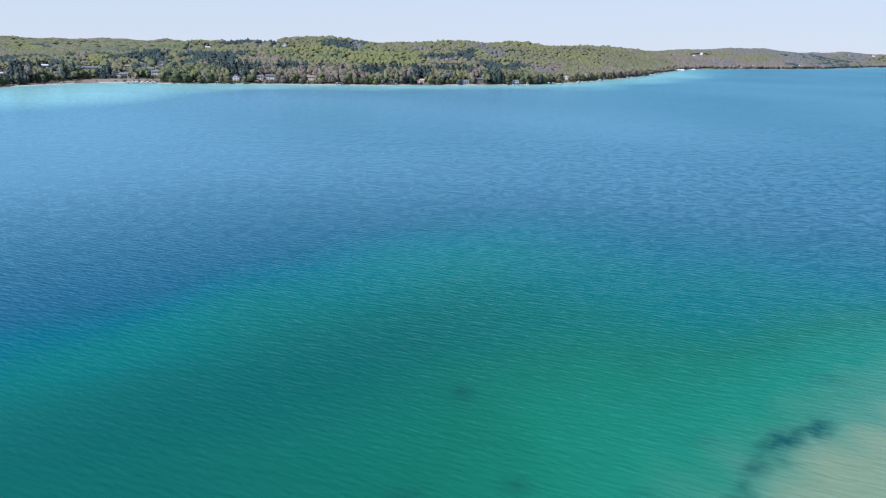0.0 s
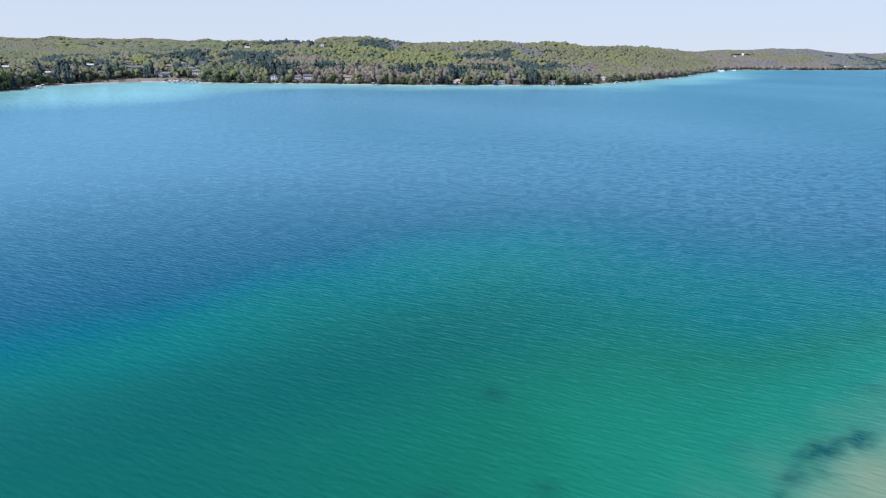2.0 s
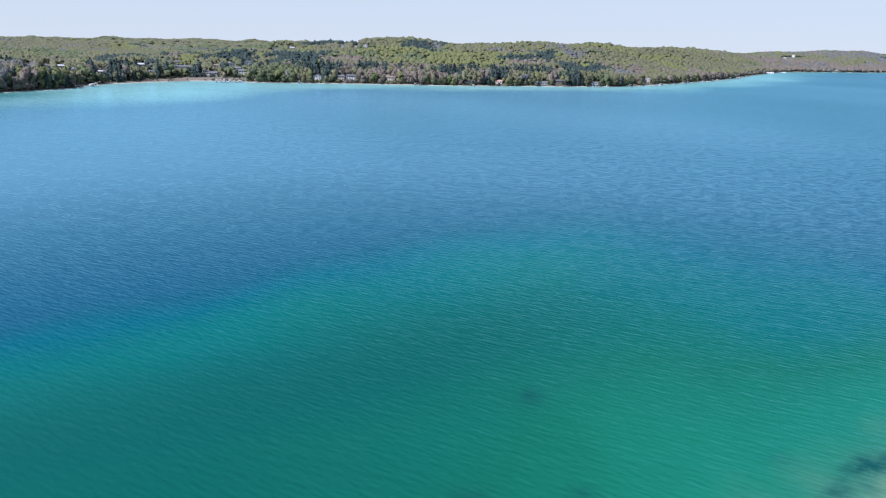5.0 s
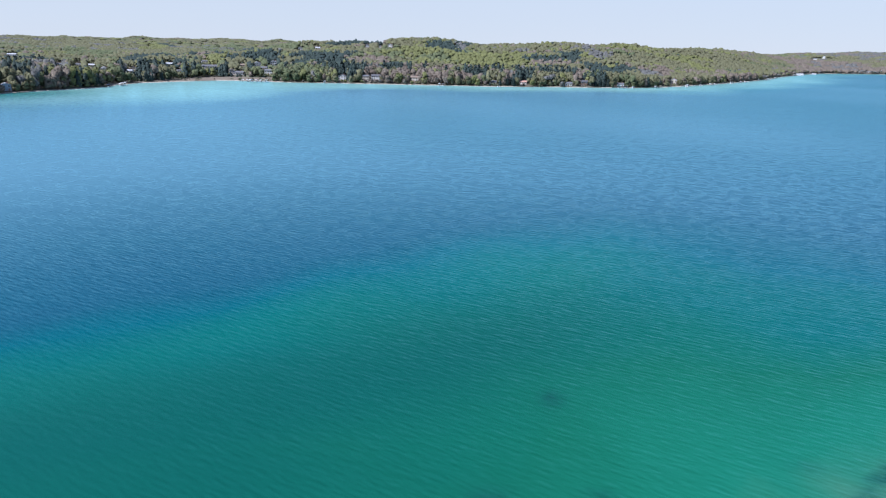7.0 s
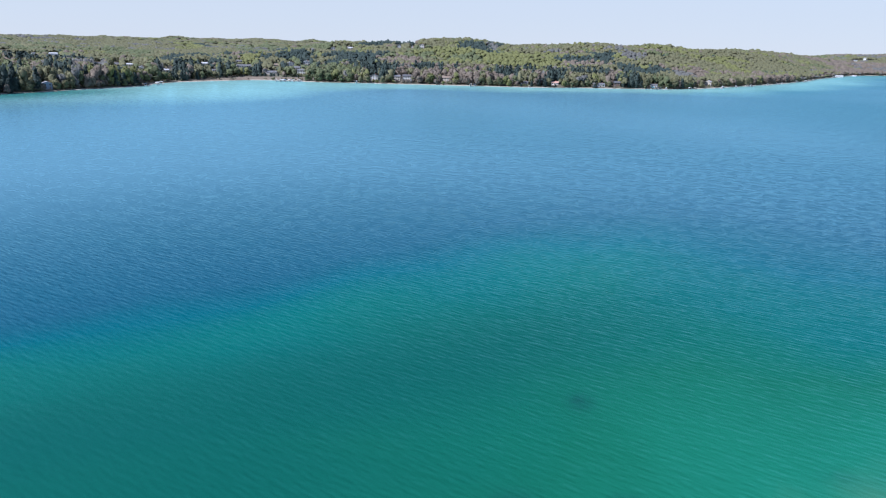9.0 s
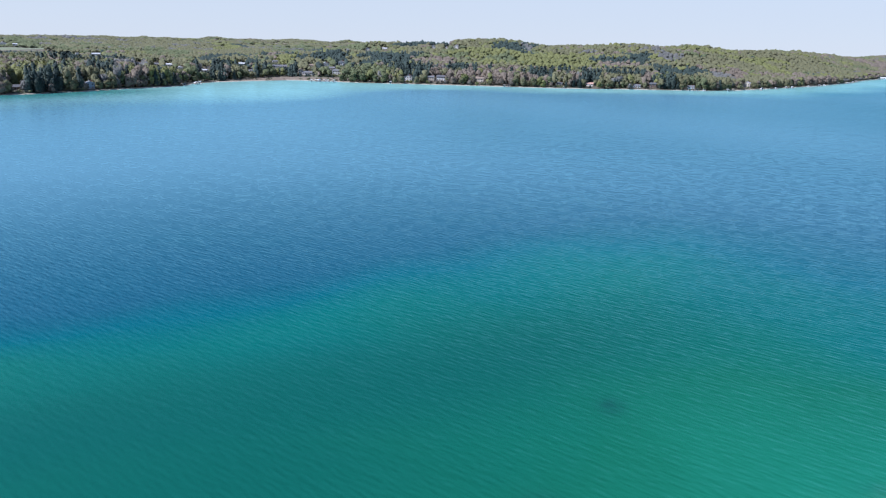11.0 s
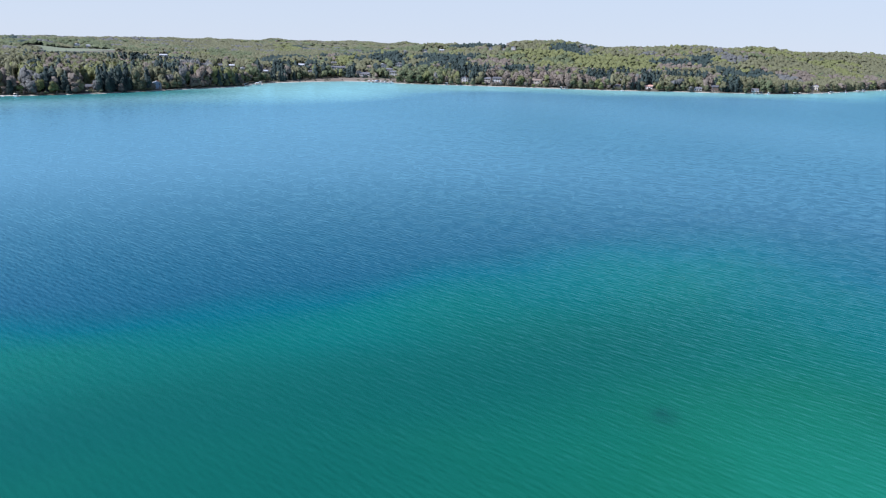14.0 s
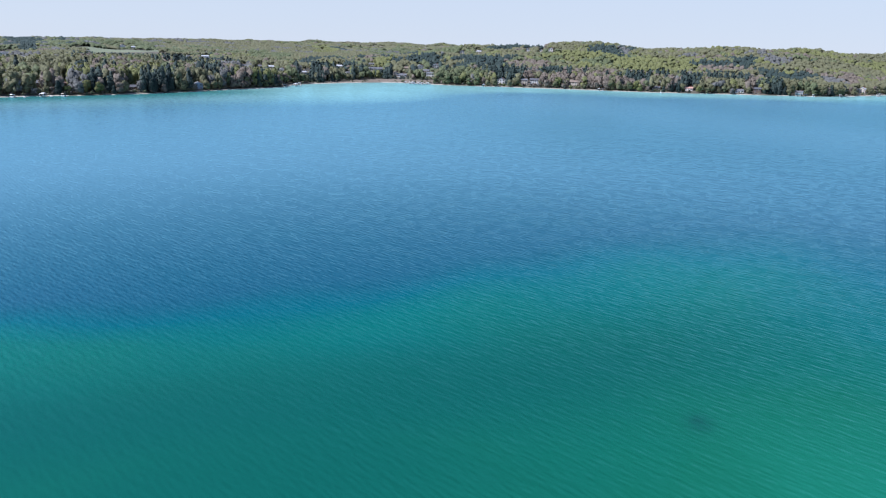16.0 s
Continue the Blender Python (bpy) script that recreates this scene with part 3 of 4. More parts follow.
STANDS += [(-6.9, 1416, 14, 62, "grey", 0.66), (-6.7, 1482, 18, 52, "conifer", 0.9), (-5.8, 1054, 30, 56, "conifer", 0.6), (-6.2, 1006, 13, 24, "bare", 0.7),
           (-3.1, 994, 11, 18, "conifer", 0.9), (-1.9, 1046, 12, 52, "conifer", 0.8), (-3.2, 1034, 15, 40, "bare", 0.8), (-12, 1168, 5, 54, "conifer", 0.9),
           (-10.9, 1072, 5, 42, "conifer", 0.9), (-9.7, 1104, 5, 34, "conifer", 0.9), (2.8, 1340, 53, 62, "grey", 0.42), (-0.7, 1260, 34, 18, "conifer", 0.92),
           (1.5, 1300, 21, 46, "conifer", 0.95), (0.7, 1138, 33, 56, "conifer", 0.8)]
STANDS += [(4.1, 1204, 29, 46, "conifer", 0.97), (5.5, 1216, 10, 58, "conifer", 0.7), (-0.1, 1040, 30, 26, "olive", 0.95), (2.4, 1082, 7, 56, "bare", 0.9),
           (3.7, 1078, 14, 44, "conifer", 0.9), (5, 1102, 15, 56, "olive", 0.9), (5.9, 1100, 8, 46, "green", 0.9), (8.5, 1244, 10, 86, "bare", 0.95),
           (7.7, 1216, 15, 62, "grey", 0.56)]
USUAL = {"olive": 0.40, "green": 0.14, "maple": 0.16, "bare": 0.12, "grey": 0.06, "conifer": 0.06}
KINDS = list(USUAL)


def kinds_at(x, y, rng):
    """Which kind of tree grows at each place."""
    w = {k: np.full(x.shape, v) for k, v in USUAL.items()}
    far, way = np.hypot(x, y), np.degrees(np.arctan2(x, y))
    u, v = 6 * wobble(x, y, 50, 31), 10 * wobble(x, y, 60, 32)
    w["conifer"] = w["conifer"] * (1 - 0.8 * smooth(2000, 2600, far))
    for bearing, reach, half, deep, kind, pure in STANDS:
        g = pure * np.exp(-((radians(1) * (way - bearing) * reach + u) / half) ** 4 - ((far - reach + v) / deep) ** 4)
        for k in KINDS:
            w[k] = w[k] * (1 - g)
        w[kind] = w[kind] + g
    hazed = smooth(1800, 2100, far) * smooth(12, 20, way)      # distance haze put into the mix: greyer, browner kinds on the far point
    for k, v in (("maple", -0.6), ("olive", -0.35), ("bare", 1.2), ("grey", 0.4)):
        w[k] = w[k] * (1 + v * hazed)
    score = [np.log(w[k] + 1e-4) + 1.0 * wobble(x, y, 90, 40 + i) + 0.8 * wobble(x, y, 200, 50 + i) - (0.06 + 0.16 * smooth(2300, 1500, np.hypot(x, y)) + 0.45 * smooth(1200, 1050, np.hypot(x, y))) * np.log(-np.log(rng.uniform(1e-6, 1, len(x))))
             for i, k in enumerate(KINDS)]
    return np.argmax(np.stack(score), 0)


def ball(level):
    """Points and three-cornered faces of a round lump."""
    g = (1 + 5 ** 0.5) / 2
    v = [(-1, g, 0), (1, g, 0), (-1, -g, 0), (1, -g, 0), (0, -1, g), (0, 1, g), (0, -1, -g), (0, 1, -g), (g, 0, -1), (g, 0, 1), (-g, 0, -1), (-g, 0, 1)]
    f = [(0, 11, 5), (0, 5, 1), (0, 1, 7), (0, 7, 10), (0, 10, 11), (1, 5, 9), (5, 11, 4), (11, 10, 2), (10, 7, 6), (7, 1, 8),
         (3, 9, 4), (3, 4, 2), (3, 2, 6), (3, 6, 8), (3, 8, 9), (4, 9, 5), (2, 4, 11), (6, 2, 10), (8, 6, 7), (9, 8, 1)]
    v = [Vector(p).normalized() for p in v]
    for _ in range(level):
        mids, cut = {}, []
        for a, b, c in f:
            m = []
            for i, j in ((a, b), (b, c), (c, a)):
                key = (min(i, j), max(i, j))
                if key not in mids:
                    mids[key] = len(v)
                    v.append((v[i] + v[j]).normalized())
                m.append(mids[key])
            cut += [(a, m[0], m[2]), (b, m[1], m[0]), (c, m[2], m[1]), tuple(m)]
        f = cut
    return np.array([tuple(p) for p in v]), np.array(f)


BALLS = [ball(0), ball(1), ball(2)]


def limbs_of(rng, kind, lobes, low):
    """Where the boughs of a tree 1 high and about 0.62 wide carry their leaves: middles, half widths, half heights."""
    if kind == "conifer" and lobes > 1 and rng.uniform() < 0.7:
        z = low + (0.93 - low) * (np.arange(lobes) + 0.5) / lobes
        r = 0.24 * (1.04 - z) ** 0.62 + 0.02
        a = rng.uniform(0, 6.283, lobes)
        off = 0.22 * r
        return np.stack([off * np.cos(a), off * np.sin(a), z], 1), r, np.full(lobes, 0.72 * (0.95 - low) / lobes + 0.03)
    if lobes == 1:
        return np.array([(0.0, 0.0, 0.5 + 0.4 * low)]), np.array([0.31]), np.array([0.48 - 0.4 * low])
    a = 2.4 * np.arange(lobes) + rng.uniform(0, 6.283)
    out = np.where(np.arange(lobes) == 0, 0.0, rng.uniform(0.11, 0.19, lobes))
    z = np.where(np.arange(lobes) == 0, 0.70, rng.uniform(low + 0.17, 0.76, lobes))
    r = np.where(np.arange(lobes) == 0, 0.21, rng.uniform(0.125, 0.185, lobes))
    return np.stack([out * np.cos(a), out * np.sin(a), z], 1), r, r * rng.uniform(0.95, 1.25, lobes)


def tree_template(rng, kind, lobes, level, tufts, low=0.1, ragged=0.16, tuft=0.075, open_sky=0.0):
    """Points, three-cornered faces and shading normals of one tree's crown, 1 high: leafy boughs with loose sprays of leaves on them."""
    mid, half, tall = limbs_of(rng, kind, lobes, low)
    v, f = BALLS[level]
    co, fa, lean, base = [], [], [], 0
    for m, h, t in zip(mid, half, tall):
        grow = 1 + ragged * np.clip(rng.normal(size=(len(v), 1)), -1.6, 1.6)
        p = m + v * grow * (h, h, t)
        whole = (p - (0, 0, 0.45)) * (2.6, 2.6, 1.6)
        way = v + 0.45 * whole + (0, 0, open_sky) + rng.normal(size=v.shape) * 0.10
        co.append(p)
        fa.append(f + base)
        lean.append(way)
        base += len(v)
    if tufts:
        pick = rng.randint(len(mid), size=tufts)
        d = rng.normal(size=(tufts, 3))
        d /= np.linalg.norm(d, axis=1, keepdims=True)
        d[:, 2] = np.where(d[:, 2] < -0.3, -d[:, 2], d[:, 2])
        c = mid[pick] + d * np.stack([half[pick], half[pick], tall[pick]], 1) * rng.uniform(0.92, 1.22, (tufts, 1))
        out = d + rng.normal(size=d.shape) * 0.45
        out /= np.linalg.norm(out, axis=1, keepdims=True)
        side = np.cross(out, rng.normal(size=out.shape))
        side /= np.linalg.norm(side, axis=1, keepdims=True)
        up, size = np.cross(out, side), (tuft * rng.uniform(0.55, 1.3, tufts))[:, None]
        ring = np.stack([c + size * (a * side * rng.uniform(0.7, 1.2, size.shape) + b * up * rng.uniform(0.6, 1.1, size.shape)) for a, b in ((1, 0.15), (-0.1, 1), (-1, -0.2), (0.2, -1))], 1)
        co.append(ring.reshape(-1, 3))
        k = base + 4 * np.arange(tufts)[:, None]
        fa.append(np.concatenate([k + (0, 1, 2), k + (0, 2, 3)], 0))
        whole = (c - (0, 0, 0.45)) * (2.6, 2.6, 1.6)
        lean.append(np.repeat(d + 0.45 * whole + (0, 0, open_sky) + 0.3 * out, 4, 0))
    co, lean = np.concatenate(co), np.concatenate(lean)
    return co, np.concatenate(fa), lean / np.linalg.norm(lean, axis=1, keepdims=True)


def round_off(me, bulge):
    """Shade a crown's clumps as one rounded mass."""
    me.attributes.new("custom_normal", "FLOAT_VECTOR", "POINT").data.foreach_set("vector", np.asarray(bulge, np.float32).ravel())


def wood(name, kind, x, y, high, rng, build, label, spread=1.0, girth=4.0):
    """Many trees of one kind as one mesh."""
    if not len(x):
        return
    z, co, fa, tint, lean, base = ground(x, y), [], [], [], [], 0
    shapes = [tree_template(rng, kind, *build) for _ in range(9)]
    pick, turn = rng.randint(9, size=len(x)), rng.uniform(0, 6.283, len(x))
    wide, tone = girth * (high / high.mean()) ** 0.5 * rng.uniform(0.85, 1.15, len(x)), 0.5 + spread * (rng.beta(2.2, 2.2, len(x)) - 0.5)
    for k, (v, f, b) in enumerate(shapes):
        m = pick == k
        if not m.any():
            continue
        ca, sa = np.cos(turn[m])[:, None], np.sin(turn[m])[:, None]
        w = wide[m][:, None]
        px = x[m][:, None] + w * (v[:, 0] * ca - v[:, 1] * sa)
        py = y[m][:, None] + w * (v[:, 0] * sa + v[:, 1] * ca)
        pz = z[m][:, None] + high[m][:, None] * v[:, 2]
        co.append(np.stack([px, py, pz], 2).reshape(-1, 3))
        fa.append((f[None] + base + (np.arange(m.sum()) * len(v))[:, None, None]).reshape(-1, 3))
        tint.append(np.repeat(tone[m], len(v)))
        lean.append(np.stack([b[:, 0] * ca - b[:, 1] * sa, b[:, 0] * sa + b[:, 1] * ca, np.repeat(b[None, :, 2], m.sum(), 0)], 2).reshape(-1, 3))
        base += m.sum() * len(v)
    me = mesh_from(name, np.concatenate(co), np.concatenate(fa))
    me.attributes.new("tint", "FLOAT", "POINT").data.foreach_set("value", np.concatenate(tint).astype(np.float32))
    round_off(me, np.concatenate(lean))
    me.materials.append(LEAF[kind])
    tagged(new(name, me), label, "woodland", kind="stuff")


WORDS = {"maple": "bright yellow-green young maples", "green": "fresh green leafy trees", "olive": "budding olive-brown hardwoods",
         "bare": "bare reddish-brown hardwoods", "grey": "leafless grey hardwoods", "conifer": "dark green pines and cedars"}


def plant(near, far, gap, build, seed, tall, girth, spread, uneven, where):
    rng = np.random.RandomState(seed)
    g = np.arange(-far, far, gap)
    X, Y = np.meshgrid(g, np.arange(0, far, gap))
    x, y = (X + rng.uniform(-0.45, 0.45, X.shape) * gap).ravel(), (Y + rng.uniform(-0.45, 0.45, X.shape) * gap).ravel()
    r, way = np.hypot(x, y), np.degrees(np.arctan2(x, y))
    ok = (r >= near) & (r < far) & (way > -54) & (way < 35)
    x, y = x[ok], y[ok]
    inland = -inside_by(LAKE, x + 4 * wobble(x, y, 60, 1), y + 3 * wobble(x, y, 45, 2))
    ok = (inland > 9) & (lawn_at(x, y, FIELDS) < 0.3) & (reeds_at(x, y) < 0.2)
    x, y = x[ok], y[ok]
    ok = (y < 2150) | (abs(x + 50) > 600) | (rng.uniform(size=len(x)) < 0.15)
    x, y = x[ok], y[ok]
    room = room_for(x, y, ground(x, y))
    x, y, room = x[room > 3.5], y[room > 3.5], room[room > 3.5]
    kinds = kinds_at(x, y, rng)
    for i, kind in enumerate(KINDS):
        m = kinds == i
        high = np.exp(np.clip(rng.normal(0, uneven, m.sum()), -0.5, 0.26)) * tall * ((1.15 if far < 1200 else 1.0) if kind == "conifer" else 1.0)
        high = np.minimum(high * (1 + 0.2 * smooth(-380, -480, x[m]) * smooth(1000, 800, y[m])), room[m])
        wood("woods", kind, x[m], y[m], high, rng, build, WORDS[kind] + " " + where, spread, girth)


# bands of woodland, each with its spacing and its build: boughs, roundness, sprays of leaves, how low the crown reaches, raggedness, size of a spray
plant(0, 930, 6.6, (7, 0, 64, 0.06, 0.30, 0.075, 0.5), 1, 14.5, 13.5, 1.0, 0.30, "along the bay")
plant(930, 1120, 7.2, (5, 0, 34, 0.04, 0.30, 0.085, 0.7), 2, 14.0, 15.0, 1.0, 0.30, "above the lake shore")
plant(1120, 1560, 8.0, (3, 0, 0, 0.02, 0.28, 0.1, 2.0), 3, 12.0, 17.0, 0.6, 0.13, "on the hillside")
plant(1560, 2100, 10.0, (2, 0, 0, 0.0, 0.28, 0.1, 2.4), 6, 12.0, 19.0, 0.45, 0.10, "on the upper hillside")
plant(2100, 3300, 12.5, (1, 0, 0, 0.0, 0.24, 0.1, 2.0), 4, 11.0, 25.0, 0.4, 0.08, "beyond the first hills, mix greyed for haze")
plant(3300, 4850, 24.0, (1, 0, 0, 0.0, 0.2, 0.1, 2.5), 5, 11.0, 56.0, 0.3, 0.04, "on the far ridges, mix greyed for haze")

# ---- helpers for built things ----
def part(name, bm, mat, parent, label=""):
    me = bpy.data.meshes.new(name)
    bm.normal_update()
    bm.to_mesh(me)
    bm.free()
    me.materials.append(mat)
    ob = new(name, me)
    ob.parent = parent
    if label:
        ob["label"] = label
    return ob


def box(bm, x0, x1, y0, y1, z0, z1):
    v = [bm.verts.new((x, y, z)) for z in (z0, z1) for x, y in ((x0, y0), (x1, y0), (x1, y1), (x0, y1))]
    for f in ((3, 2, 1, 0), (4, 5, 6, 7), (0, 1, 5, 4), (1, 2, 6, 5), (2, 3, 7, 6), (3, 0, 4, 7)):
        bm.faces.new([v[i] for i in f])
    return bm


def boxed(*size):
    return box(bmesh.new(), *size)


def prism(bm, ring, axis, a, b):
    """A ring of (u, z) points drawn out along x or y, closed at both ends."""
    def at(u, z, k):
        return (k, u, z) if axis == "x" else (u, k, z)
    p, q = [bm.verts.new(at(u, z, a)) for u, z in ring], [bm.verts.new(at(u, z, b)) for u, z in ring]
    n = len(ring)
    for i in range(n):
        bm.faces.new((p[i], p[(i + 1) % n], q[(i + 1) % n], q[i]))
    bm.faces.new(p[::-1])
    bm.faces.new(q)
    bmesh.ops.recalc_face_normals(bm, faces=bm.faces[:])
    return bm


def tube(bm, points, radii, sides=6):
    """A round tube through points, closed at its ends."""
    rings = []
    for i, (p, r) in enumerate(zip(points, radii)):
        a, b = Vector(points[max(i - 1, 0)]), Vector(points[min(i + 1, len(points) - 1)])
        q = (b - a).to_track_quat("Z", "Y")
        rings.append([bm.verts.new(Vector(p) + q @ Vector((r * math.cos(6.2832 * k / sides), r * math.sin(6.2832 * k / sides), 0))) for k in range(sides)])
    for u, v in zip(rings, rings[1:]):
        for k in range(sides):
            bm.faces.new((u[k], u[(k + 1) % sides], v[(k + 1) % sides], v[k]))
    bm.faces.new(rings[0][::-1])
    bm.faces.new(rings[-1])
    return bm


def facing_lake(x, y, z, twist=0.0):
    """A pose whose front (its own -y) looks to the lake's middle."""
    return pose(x, y, z, 0, 0, math.degrees(math.atan2(120 - y, -60 - x)) + 90 + twist)


WALLS = {"white": plain("white_siding", (0.78, 0.77, 0.74), 0.6, 0, 2, 0.08), "cream": plain("cream_siding", (0.60, 0.54, 0.45), 0.7, 0, 2, 0.1),
         "brown": plain("brown_siding", (0.16, 0.11, 0.085), 0.8, 0, 2), "blue": plain("blue_grey_siding", (0.30, 0.37, 0.48), 0.7, 0, 2, 0.1)}
ROOFS = {"grey": plain("grey_shingles", (0.15, 0.15, 0.16), 0.85, 0, 3), "slate": plain("dark_shingles", (0.10, 0.10, 0.11), 0.85, 0, 3),
         "tan": plain("tan_shingles", (0.24, 0.185, 0.145), 0.85, 0, 3), "salmon": plain("salmon_shingles", (0.52, 0.31, 0.24), 0.8, 0, 3),
         "pale": plain("pale_metal_roof", (0.52, 0.52, 0.53), 0.45, 0, 2, 0.06), "brown": plain("brown_shingles", (0.20, 0.12, 0.09), 0.85, 0, 3)}
GLASS, FRAME = plain("dark_window_glass", (0.03, 0.04, 0.05), 0.08, 0, 1, 0.3), plain("white_trim", (0.75, 0.74, 0.72), 0.5, 0, 3, 0.06)
DOOR, BRICK, TIMBER = plain("painted_door", (0.22, 0.10, 0.07), 0.5), plain("chimney_brick", (0.30, 0.14, 0.10), 0.85, 0, 5), plain("weathered_timber", (0.34, 0.29, 0.24), 0.85, 0, 4)
ROOF_WORD = {"grey": "grey shingle", "slate": "dark shingle", "tan": "tan shingle", "salmon": "salmon-red shingle", "pale": "pale metal", "brown": "brown shingle"}
WALL_WORD = {"white": "white-sided", "cream": "cream-sided", "brown": "dark brown-sided", "blue": "blue-grey"}


def house(x, y, wide, deep, storeys, wall, roof, ridge, barn=False):
    z = float(ground(np.array([float(x)]), np.array([float(y)]))[0]) - 0.3
    home = new("barn" if barn else "house")
    eave, w, d = 0.5 + 2.7 * storeys + (1.6 if barn else 0), wide / 2, deep / 2
    rise = (0.33 if barn else 0.42) * (d if ridge == "side" else w)
    half, length, axis = (d, w, "x") if ridge == "side" else (w, d, "y")
    part("wall", prism(bmesh.new(), [(-half, 0), (half, 0), (half, eave), (0, eave + rise), (-half, eave)], axis, -length, length), WALLS[wall], home)
    lip, slope = 0.45, rise / half
    bm = bmesh.new()
    ring = [(-half - lip, eave - lip * slope + 0.03), (0, eave + rise + 0.03), (half + lip, eave - lip * slope + 0.03), (half + lip, eave - lip * slope + 0.25),
            (0, eave + rise + 0.28), (-half - lip, eave - lip * slope + 0.25)]
    part("roof", prism(bm, ring, axis, -length - lip, length + lip), ROOFS[roof], home, ROOF_WORD[roof] + " roof")
    span = max(2, int(wide / 3.2))
    for s in range(storeys):
        for k in range(span):
            cx, zz = -w + wide * (k + 0.5) / span, 1.4 + 2.7 * s
            if s == 0 and k == span // 2:
                bm = boxed(cx - 0.5, cx + 0.5, -d - 0.06, -d + 0.05, 0.4, 2.5)
                if barn:
                    bm.free()
                    bm = boxed(cx - 1.8, cx + 1.8, -d - 0.06, -d + 0.05, 0.3, 3.4)
                door = part("door", bm, DOOR if not barn else FRAME, home)
                part("door_handle", boxed(cx + 0.32, cx + 0.42, -d - 0.12, -d - 0.06, 1.35, 1.5), FRAME, door)
                continue
            win = part("window", boxed(cx - 0.85, cx + 0.85, -d - 0.05, -d + 0.05, zz - 0.1, zz + 1.35), FRAME, home)
            part("pane", boxed(cx - 0.72, cx + 0.72, -d - 0.08, -d - 0.05, zz, zz + 1.25), GLASS, win)
    if not barn:
        part("chimney", boxed(w * 0.35, w * 0.35 + 0.9, -0.4, 0.4, eave, eave + rise + 1.1), BRICK, home, "red brick chimney")
        deck = part("deck", boxed(-w * 0.85, w * 0.85, -d - 2.6, -d - 0.07, 0.05, 0.38), TIMBER, home)
        bm = bmesh.new()
        for k in range(5):
            px = -w * 0.85 + k * w * 0.85 * 0.5
            box(bm, px - 0.05 if k else px, px + 0.05, -d - 2.6, -d - 2.5, 0.38, 1.3)
        box(bm, -w * 0.85, w * 0.85 + 0.06, -d - 2.62, -d - 2.48, 1.3, 1.4)
        part("railing", bm, TIMBER, deck)
    home.matrix_world = facing_lake(x, y, z, random.uniform(-14, 14))
    kind = ("long " if wide > 14 else "small " if wide < 9 else "") + (WALL_WORD[wall] + (" barn" if barn else " two-storey house" if storeys == 2 else " one-storey house"))
    tagged(home, kind + " with a " + ROOF_WORD[roof] + " roof " + ("by a field" if barn else "among trees"), "barn" if barn else "house",
           group="farm buildings" if barn else "lakeside houses")


random.seed(4)
for h in HOMES:
    house(*h, barn=h in FARM)

# ---- single trees along the shore ----
def trunk_mesh(rng, kind):
    bm = bmesh.new()
    lean = rng.uniform(-0.03, 0.03, 2)
    top = 0.95 if kind == "conifer" else 0.62
    tube(bm, [(lean[0] * s, lean[1] * s, -0.03 + top * s) for s in (0, 0.35, 0.7, 1)], [0.026, 0.02, 0.013, 0.004], 7)
    if kind != "conifer":
        for k in range(7):
            a, s = 6.283 * k / 7 + rng.uniform(-0.4, 0.4), rng.uniform(0.38, 0.95)
            p = Vector((lean[0] * s, lean[1] * s, top * s))
            r = rng.uniform(0.16, 0.27)
            tube(bm, [p, p + Vector((math.cos(a) * r * 0.5, math.sin(a) * r * 0.5, 0.09)), p + Vector((math.cos(a) * r, math.sin(a) * r, 0.24))], [0.011, 0.007, 0.002], 5)
    return bm


def tree_kind(kind, tone, seed):
    """One tree, 1 high: a tapered trunk with limbs and a crown of many clumps."""
    rng = np.random.RandomState(seed)
    tree = new("tree")
    part("trunk", trunk_mesh(rng, kind), BARK, tree)
    co, fa, bulge = tree_template(rng, kind, 11, 0, 400, 0.03, 0.24, 0.055)
    me = mesh_from("crown", co, fa)
    me.attributes.new("tint", "FLOAT", "POINT").data.foreach_set("value", np.full(len(co), tone, np.float32))
    round_off(me, bulge)
    me.materials.append(LEAF[kind])
    crown = new("crown", me)
    crown.parent = tree
    return tree


TREE_WORDS = {"maple": "young maple tree with bright yellow-green leaves by the shore", "green": "leafy green tree standing by the lake shore",
              "olive": "budding olive-brown hardwood tree by the shore", "bare": "bare reddish-brown hardwood tree by the shore",
              "grey": "leafless grey hardwood tree by the shore", "conifer": "dark green cedar tree standing by the shore"}
SEEDLINGS = {(k, i): None for k in KINDS for i in range(4)}


